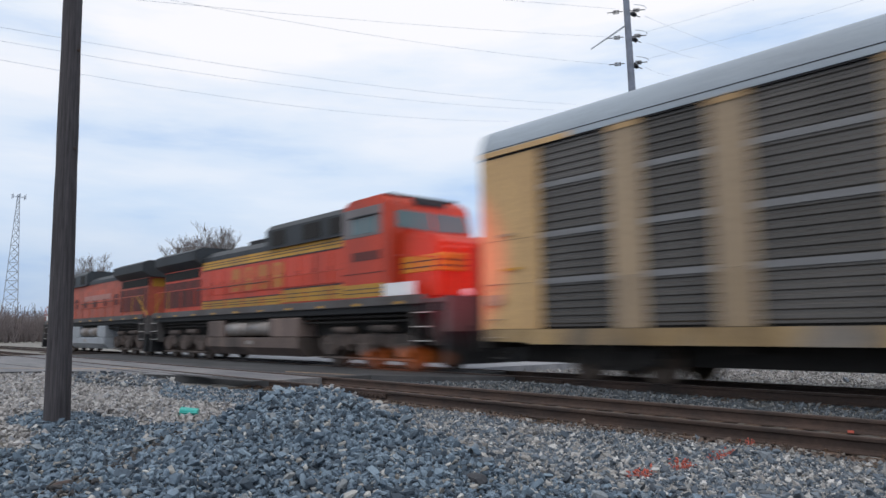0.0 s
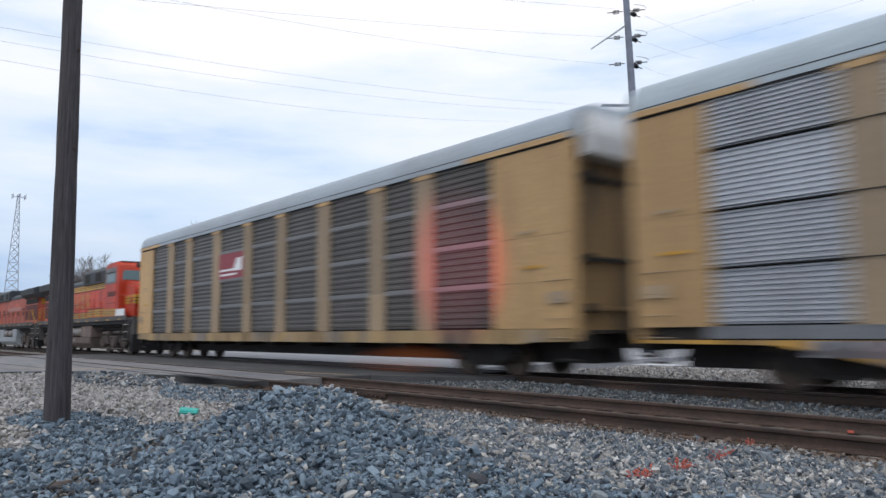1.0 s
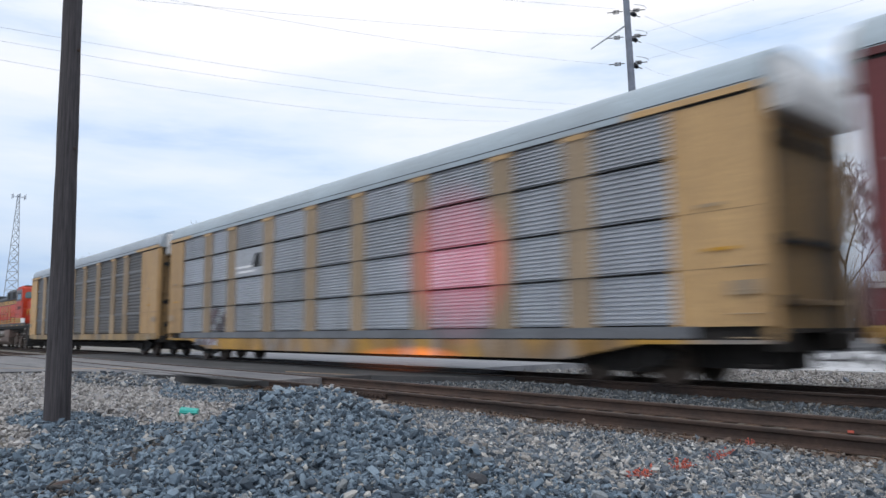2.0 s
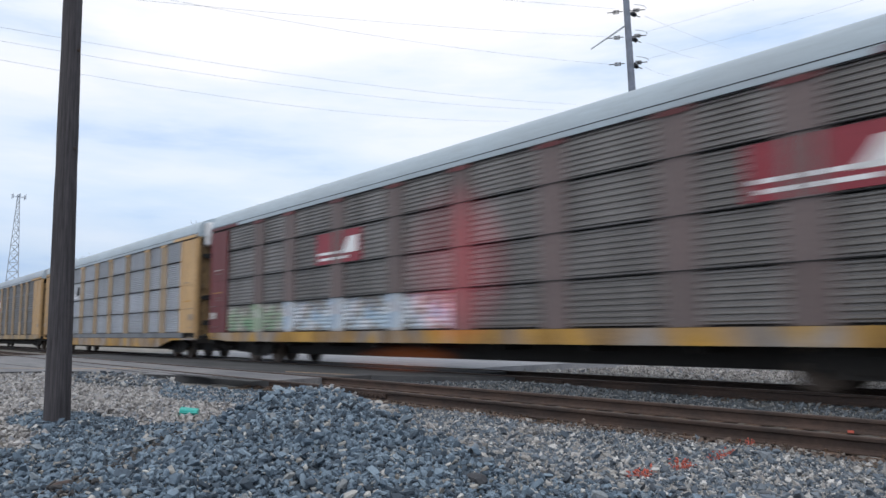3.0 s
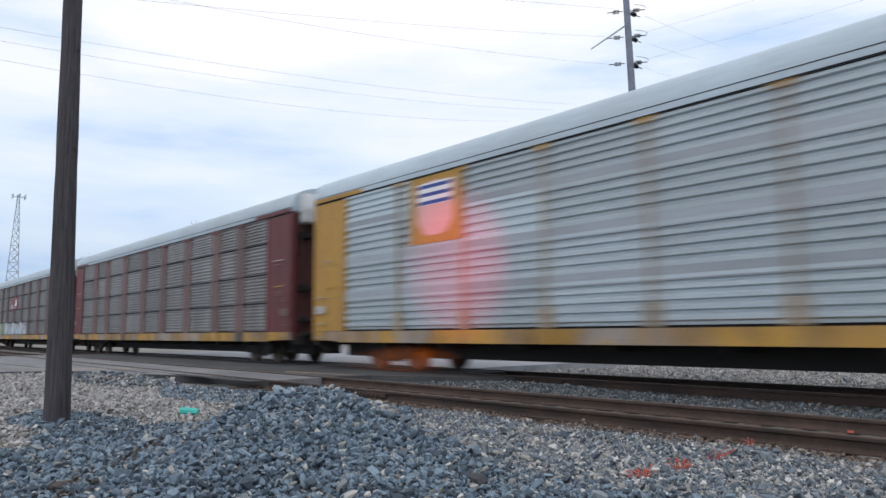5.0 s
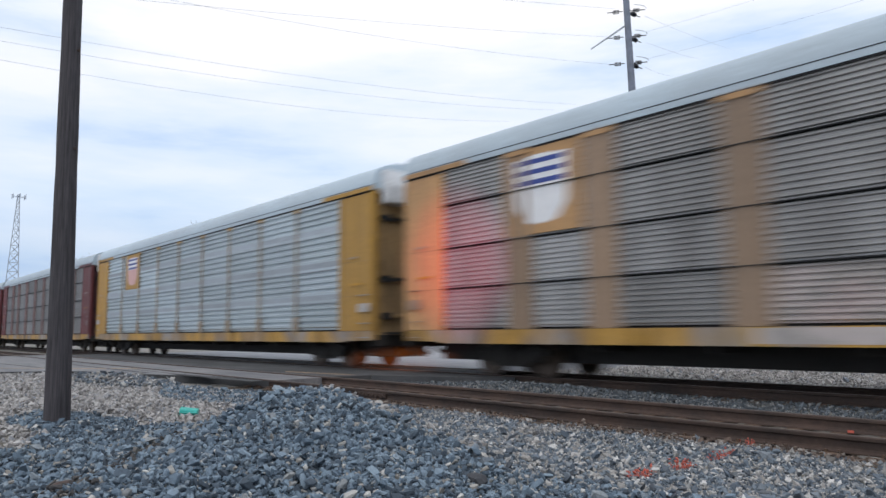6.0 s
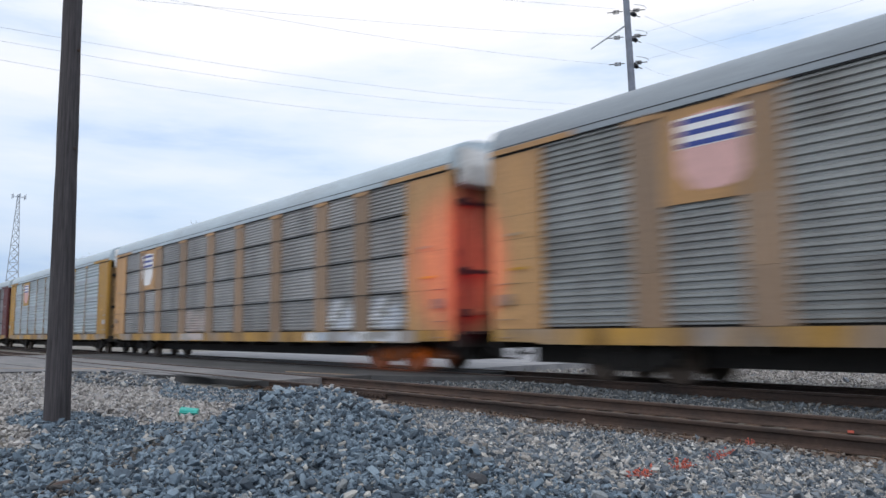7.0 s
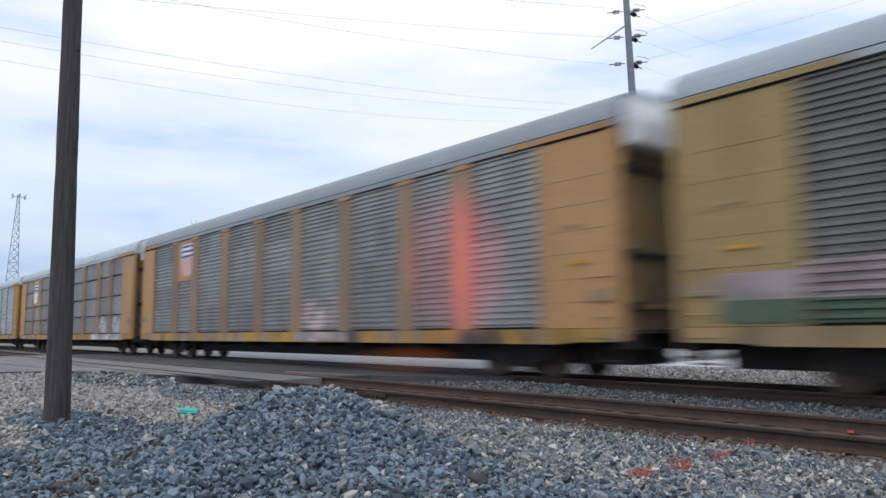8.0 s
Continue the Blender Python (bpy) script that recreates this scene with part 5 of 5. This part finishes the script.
        part("road_number_bar", boxed(17.5, 18.9, s * W - 0.012, s * W + 0.012, 3.10, 3.36), MAROON_GRILLE, cab)
        part("cab_crease", boxed(16.95, 19.1, s * W - 0.01, s * W + 0.01, 2.72, 2.745), MAROON_GRILLE, cab)
        if not leading:
            part("cab_stripe", boxed(16.95, 19.1, s * W - 0.012, s * W + 0.012, 2.05, 2.42), YELLOW, cab, "yellow stripe below the cab")
            for z in (2.16, 2.28):
                part("stripe_line", boxed(16.95, 19.1, s * W - 0.016, s * W + 0.016, z - 0.013, z + 0.013), ENGINE_DARK, cab)
        part("sill_panel", boxed(19.1, 20.5, s * W - 0.02, s * W + 0.02, 2.03, 2.38), SIGN_WHITE, cab, "white panel below the cab")
        part("grab_rail", tubed((19.2, s * 1.55, 2.45), (19.2, s * 1.55, 3.9), 0.018, sides=6), body, cab)
    # wide sloping nose with its stripe and lamps
    bm = bmesh.new()
    extrude_y(bm, [(19.4, 1.9), (19.4, 3.90), (20.9, 3.62), (21.2, 3.35), (21.25, 1.9)], -1.2, 1.2)
    bmesh.ops.bevel(bm, geom=list(bm.edges), offset=0.10, segments=2, affect="EDGES")
    nose = part("nose", bm, body, t, "orange wide nose")
    part("nose_stripe", boxed(19.55, 21.27, -1.215, 1.215, 2.62, 3.10, bevel=0.03), YELLOW, nose, "yellow nose stripe")
    for z in (2.76, 2.92):
        part("stripe_line", boxed(19.55, 21.28, -1.222, 1.222, z - 0.016, z + 0.016), ENGINE_DARK, nose)
    part("nose_door", boxed(21.23, 21.30, -0.35, 0.35, 2.0, 3.3, bevel=0.015), body, nose)
    for y in (-0.62, 0.62):
        part("ditch_light", tubed((21.5, y, 2.05), (21.62, y, 2.05), 0.11, sides=12), SIGN_WHITE, t, "unlit round lamp")
    # steps, handrails, end platforms
    for s in (-1, 1):
        for x in (0.62, 20.75):
            ladder = new("step_ladder")
            ladder.parent = t
            tagged(ladder, "steel end steps with worn white edges")
            for dx in (-0.40, 0.40):
                part("stringer", boxed(x + dx - 0.02, x + dx + 0.02, s * 1.32 - 0.17, s * 1.32 + 0.17, 0.70, 1.85), SILL_DUST, ladder)
            for k in range(1, 4):
                z = 0.42 + k * 0.37
                part("tread", boxed(x - 0.39, x + 0.39, s * 1.32 - 0.15, s * 1.32 + 0.15, z, z + 0.035), SILL_DUST, ladder)
                part("tread_edge", boxed(x - 0.39, x + 0.39, s * 1.48 - 0.012, s * 1.48 + 0.012, z + 0.01, z + 0.035), PLATE_DULL, ladder)
        for k in range(11):
            x = 0.7 + k * 1.55
            part("stanchion", tubed((x, s * 1.45, 1.95), (x, s * 1.45, 2.95), 0.018, sides=6), YELLOW if k < 2 else body, t)
        part("handrail", tubed((0.7, s * 1.45, 2.95), (16.9, s * 1.45, 2.95), 0.018, sides=6), body, t)
        part("end_handrail", tubed((0.25, s * 1.35, 2.0), (1.6, s * 1.45, 2.95), 0.028, sides=6), YELLOW, t, "yellow slanting handrail")
        for a, b in (((19.55, 3.15), (21.35, 2.95)), ((20.5, 2.0), (21.4, 2.95)), ((21.4, 2.0), (21.4, 2.95)), ((20.4, 2.0), (20.4, 3.05))):
            part("nose_handrail", tubed((a[0], s * 1.42, a[1]), (b[0], s * 1.42, b[1]), 0.02, sides=6), body, t)
    part("end_platform", boxed(19.5, 21.65, -1.45, 1.45, 1.80, 1.90), SILL_DUST, t)
    # fuel tank with a recess for the air reservoirs
    bm = bmesh.new()
    extrude_x(bm, [(-1.45, 0.55), (-1.45, 0.90), (1.45, 0.90), (1.45, 0.55), (1.15, 0.26), (-1.15, 0.26)], 6.8, 14.2)
    part("fuel_tank", bm, tank, t, "dusty fuel tank")
    for x0, x1 in ((6.8, 8.3), (12.1, 14.2)):
        part("tank_end", boxed(x0, x1, -1.44, 1.44, 0.894, 1.55, bevel=0.04), tank, t)
    for s in (-1, 1):
        for x0, x1 in ((8.42, 10.2), (10.3, 12.05)):
            bm = tubed((x0 + 0.1, s * 1.18, 1.21), (x1 - 0.1, s * 1.18, 1.21), 0.27, sides=18)
            tube(bm, (x0, s * 1.18, 1.21), (x0 + 0.1, s * 1.18, 1.21), 0.15, 0.27, sides=18)
            tube(bm, (x1 - 0.1, s * 1.18, 1.21), (x1, s * 1.18, 1.21), 0.27, 0.15, sides=18)
            part("air_reservoir", bm, RESERVOIR, t, "dusty round air reservoir", smooth=True)
        part("sight_gauge", boxed(10.4, 10.9, s * 1.455 - 0.02, s * 1.455 + 0.02, 0.66, 0.78), RESERVOIR, t)
    for x, s in ((0.15, -1), (21.65, 1)):
        bm = bmesh.new()
        extrude_x(bm, [(-1.42, 1.05), (1.42, 1.05), (1.48, 0.22), (-1.48, 0.22)], x - 0.1, x + 0.1)
        part("plough", bm, BLACK, t, "black steel pilot")
        part("end_plate", boxed(x - 0.12, x + 0.12, -1.42, 1.42, 1.05, 1.95), SILL_DUST, t)
        for y in (-0.7, -0.5, 0.5, 0.7):
            part("air_hose", tubed((x + s * 0.14, y, 1.2), (x + s * 0.32, y, 0.55), 0.03, sides=6), RUBBER, t)
        coupler(t, x, s)
    loco_truck(t, 3.6)
    loco_truck(t, 17.6)
    return t


TAN = painted("faded_tan_yellow_paint", (0.60, 0.385, 0.175), (0.30, 0.185, 0.09), 0.5)
TAN_POST = painted("dusty_tan_post_paint", (0.41, 0.305, 0.195), (0.27, 0.21, 0.15), 0.8)
OCHRE_POST = painted("dusty_ochre_post_paint", (0.36, 0.245, 0.16), (0.24, 0.175, 0.125), 0.8, coarse=0.5)
GOLD = painted("golden_yellow_paint", (0.50, 0.275, 0.045), (0.26, 0.15, 0.05), 0.5)
GOLD_SILL = patchy("golden_sill_paint", [(0.34, (0.10, 0.09, 0.085)), (0.40, (0.36, 0.22, 0.09)), (0.47, (0.56, 0.31, 0.05)), (0.54, (0.40, 0.26, 0.13)), (0.60, (0.34, 0.31, 0.29)), (0.66, (0.50, 0.29, 0.06))])
OLIVE_TAN = painted("greenish_yellow_paint", (0.41, 0.295, 0.12), (0.22, 0.15, 0.07), 0.5)
BROWN_GOLD = painted("dusty_ochre_paint", (0.53, 0.30, 0.125), (0.28, 0.17, 0.09), 0.55)
SCREEN_BAND = painted("smooth_grey_band", (0.40, 0.44, 0.48), (0.30, 0.32, 0.34), 0.5, 0.5, 0.3, 0.5)
RED = painted("oxide_red_paint", (0.15, 0.03, 0.033), (0.10, 0.03, 0.03), 0.6)
RED_POST = painted("dusty_red_post_paint", (0.195, 0.115, 0.11), (0.16, 0.12, 0.11), 0.9)
GREY_POST = painted("dusty_mauve_post_paint", (0.185, 0.14, 0.135), (0.14, 0.115, 0.11), 0.9)
SCREEN_DARK = painted("dusty_dark_screen", (0.118, 0.109, 0.10), (0.068, 0.063, 0.059), 0.6, 0.42, 0.3, 0.5)
SCREEN_BLUE = painted("blue_grey_screen", (0.53, 0.555, 0.595), (0.34, 0.35, 0.375), 0.5, 0.5, 0.3, 0.9)
SCREEN_BROWN = painted("brown_grey_screen", (0.34, 0.328, 0.316), (0.172, 0.16, 0.15), 0.75, 0.42, 0.35, 0.9)
SCREEN_SOOT = painted("sooty_brown_screen", (0.255, 0.242, 0.23), (0.125, 0.113, 0.105), 0.75, 0.42, 0.35, 0.9)
SCREEN_BRIGHT = painted("bright_galvanised_screen", (0.52, 0.59, 0.62), (0.36, 0.40, 0.43), 0.5, 0.45, 0.35, 0.4, (0.4, 1, 1.5))
SCREEN_GREY = painted("grey_screen", (0.43, 0.42, 0.41), (0.225, 0.213, 0.20), 0.7, 0.4, 0.35, 0.9)
SCREEN_GREEN = painted("green_grey_screen", (0.335, 0.35, 0.345), (0.19, 0.185, 0.175), 0.7, 0.4, 0.35, 0.9)
TAN_SILL = patchy("grimy_tan_sill_paint", [(0.36, (0.11, 0.10, 0.09)), (0.44, (0.36, 0.25, 0.13)), (0.52, (0.46, 0.31, 0.14)), (0.60, (0.24, 0.215, 0.19)), (0.66, (0.40, 0.28, 0.14))])
# end paints: body colour darkened as if in shade, with patches of grime
TAN_END = painted("shaded_tan_end_paint", (0.34, 0.22, 0.10), (0.07, 0.055, 0.045), 0.9, 0.7)
RED_END = painted("shaded_red_end_paint", (0.10, 0.026, 0.028), (0.04, 0.025, 0.024), 0.9, 0.7)
RAIL_GREY = painted("blue_grey_rail_paint", (0.19, 0.205, 0.225), (0.10, 0.10, 0.11), 0.7)
SPRAY_DARK = graffiti("sprayed_letters_dark", (0.42, 0.44, 0.475), ((0.05, 0.045, 0.05), (0.20, 0.10, 0.11), (0.08, 0.07, 0.075), (0.35, 0.35, 0.38)))
STRIP = plain("pale_seam_strip", (0.20, 0.20, 0.205), 0.6, 0.2, 0.2)
SPRAY_MIX = graffiti("sprayed_letters_mixed", (0.27, 0.245, 0.225), ((0.46, 0.58, 0.68), (0.66, 0.68, 0.71), (0.34, 0.48, 0.62), (0.72, 0.68, 0.70), (0.26, 0.32, 0.42)), 1.6, 0.45)
SPRAY_FAINT_GREEN = graffiti("sprayed_letters_faint_green", (0.27, 0.245, 0.225), ((0.16, 0.32, 0.18), (0.44, 0.42, 0.38), (0.24, 0.40, 0.22), (0.55, 0.55, 0.52)), 1.6, 0.45)
SPRAY_FAINT_PINK = graffiti("sprayed_letters_faint_pink", (0.36, 0.33, 0.31), ((0.44, 0.36, 0.34), (0.52, 0.46, 0.44), (0.36, 0.30, 0.29)))
SPRAY_WHITE = graffiti("sprayed_letters_white", (0.30, 0.295, 0.29), ((0.62, 0.66, 0.72), (0.35, 0.36, 0.40), (0.75, 0.77, 0.80), (0.30, 0.40, 0.52)))
SPRAY_PINK = graffiti("sprayed_letters_pink", (0.26, 0.26, 0.255), ((0.72, 0.60, 0.60), (0.30, 0.28, 0.28), (0.68, 0.50, 0.50), (0.55, 0.50, 0.52)))
SPRAY_GREEN = two_tone_graffiti("sprayed_band_green", ((0.36, 0.30, 0.32), (0.30, 0.22, 0.24), (0.22, 0.20, 0.20)), ((0.045, 0.085, 0.06), (0.09, 0.13, 0.09)), 1.52)
SCREEN_OLIVE = painted("dull_olive_grey_screen", (0.19, 0.19, 0.18), (0.11, 0.105, 0.095), 0.7, 0.45, 0.35, 0.9)
DARK_ROOF = painted("dusty_grey_roof", (0.36, 0.41, 0.455), (0.26, 0.285, 0.31), 0.5, 0.55, 0.2, 0.35, (1, 3, 1))

CARS = [
    rack_car(0, "faded tan auto rack car with dark screens and pale seams", TAN, SCREEN_DARK, TAN_POST, TAN_SILL, 6, 0.03, STRIP, roof=DARK_ROOF,
             front=1.8, rear=2.35, squeeze=0.955, emblems=(("banner", (9.35, 11.55), 3.13, 4.10),)),
    rack_car(1, "tan auto rack car with blue-grey screens and dark seams", TAN, SCREEN_BLUE, TAN_POST, GOLD_SILL, 11, 0.048, low_sill=True,
             sprayed=((2.9, 5.5, 0, SPRAY_DARK),), emblems=(("pale_banner", 2, 3.13, 4.14),)),
    rack_car(2, "oxide red auto rack car with dusty screens and graffiti", RED, SCREEN_SOOT, GREY_POST, GOLD_SILL, 8, 0.035,
             sprayed=((1.6, 5.3, 0, SPRAY_FAINT_GREEN), (5.3, 14.2, 0, SPRAY_MIX)), emblems=(("banner", (8.2, 10.7), 3.13, 4.10), ("banner", (22.3, 25.2), 3.13, 4.12))),
    rack_car(3, "oxide red auto rack car with brown-grey screens", RED, SCREEN_BROWN, RED_POST, GOLD_SILL, 8, 0.052),
    rack_car(4, "golden yellow auto rack car with bright galvanised screens", GOLD, SCREEN_BRIGHT, SCREEN_BAND, GOLD_SILL, 5, 0.06, SCREEN_BAND, 0.13,
             front=1.8, posts=False, emblems=(("pink_shield", (4.9, 7.0), 3.3, 5.06),)),
    rack_car(5, "tan auto rack car with grey screens and a white shield", BROWN_GOLD, SCREEN_GREY, OCHRE_POST, GOLD_SILL, 9, 0.045,
             sprayed=((9.3, 12.1, 0, SPRAY_FAINT_PINK), (19.9, 25.3, 0, SPRAY_WHITE)), emblems=(("white_shield", (3.72, 5.95), 3.15, 5.06),)),
    rack_car(6, "tan auto rack car with greenish grey screens and a faded shield", BROWN_GOLD, SCREEN_GREEN, OCHRE_POST, GOLD_SILL, 7, 0.05, seams=False, roof=DARK_ROOF, length=27.8, rear=2.05,
             sprayed=((14.9, 18.3, 0, SPRAY_PINK),), emblems=(("pink_shield", (4.55, 6.6), 3.3, 5.06),)),
    rack_car(7, "olive yellow auto rack car with a band of graffiti", OLIVE_TAN, SCREEN_OLIVE, TAN_POST, TAN_SILL, 7, 0.05, seams=False, roof=DARK_ROOF,
             front=2.2, sprayed=((1.0, 13.5, 0, SPRAY_GREEN),)),
]
ENGINES = [locomotive("orange and yellow diesel locomotive with black roof, cab towards the cars"),
           locomotive("faded orange diesel locomotive leading the freight train", leading=True)]


# moments, and how far the train runs ahead of an even pace, in seconds
PACE = ((0.0, 0.0), (0.5, 0.015), (1.0, 0.0), (1.5, 0.012), (2.2, 0.0), (3.0, -0.006), (3.5, 0.014), (4.0, 0.012), (4.5, 0.02),
        (5.2, 0.0), (6.0, -0.012), (6.5, 0.01), (7.0, 0.025), (7.5, -0.005), (8.0, 0.02))


def motions():
    """The whole train runs along the far track; its wheels are round and turn too fast to tell."""
    run = [(t, SPEED * (t + d)) for t, d in PACE]
    for i, car in enumerate(CARS):
        slack = 0.45 if i == 7 else 0.0
        walk(car, [(t, pose(FRONT + slack + i * PITCH_X - r, FAR, 0)) for t, r in run])
    walk(ENGINES[0], [(t, pose(FRONT - 23.2 - r, FAR, 0)) for t, r in run])
    walk(ENGINES[1], [(t, pose(FRONT - 23.8 - r, FAR, 0, 0, 0, 180)) for t, r in run])


motions()
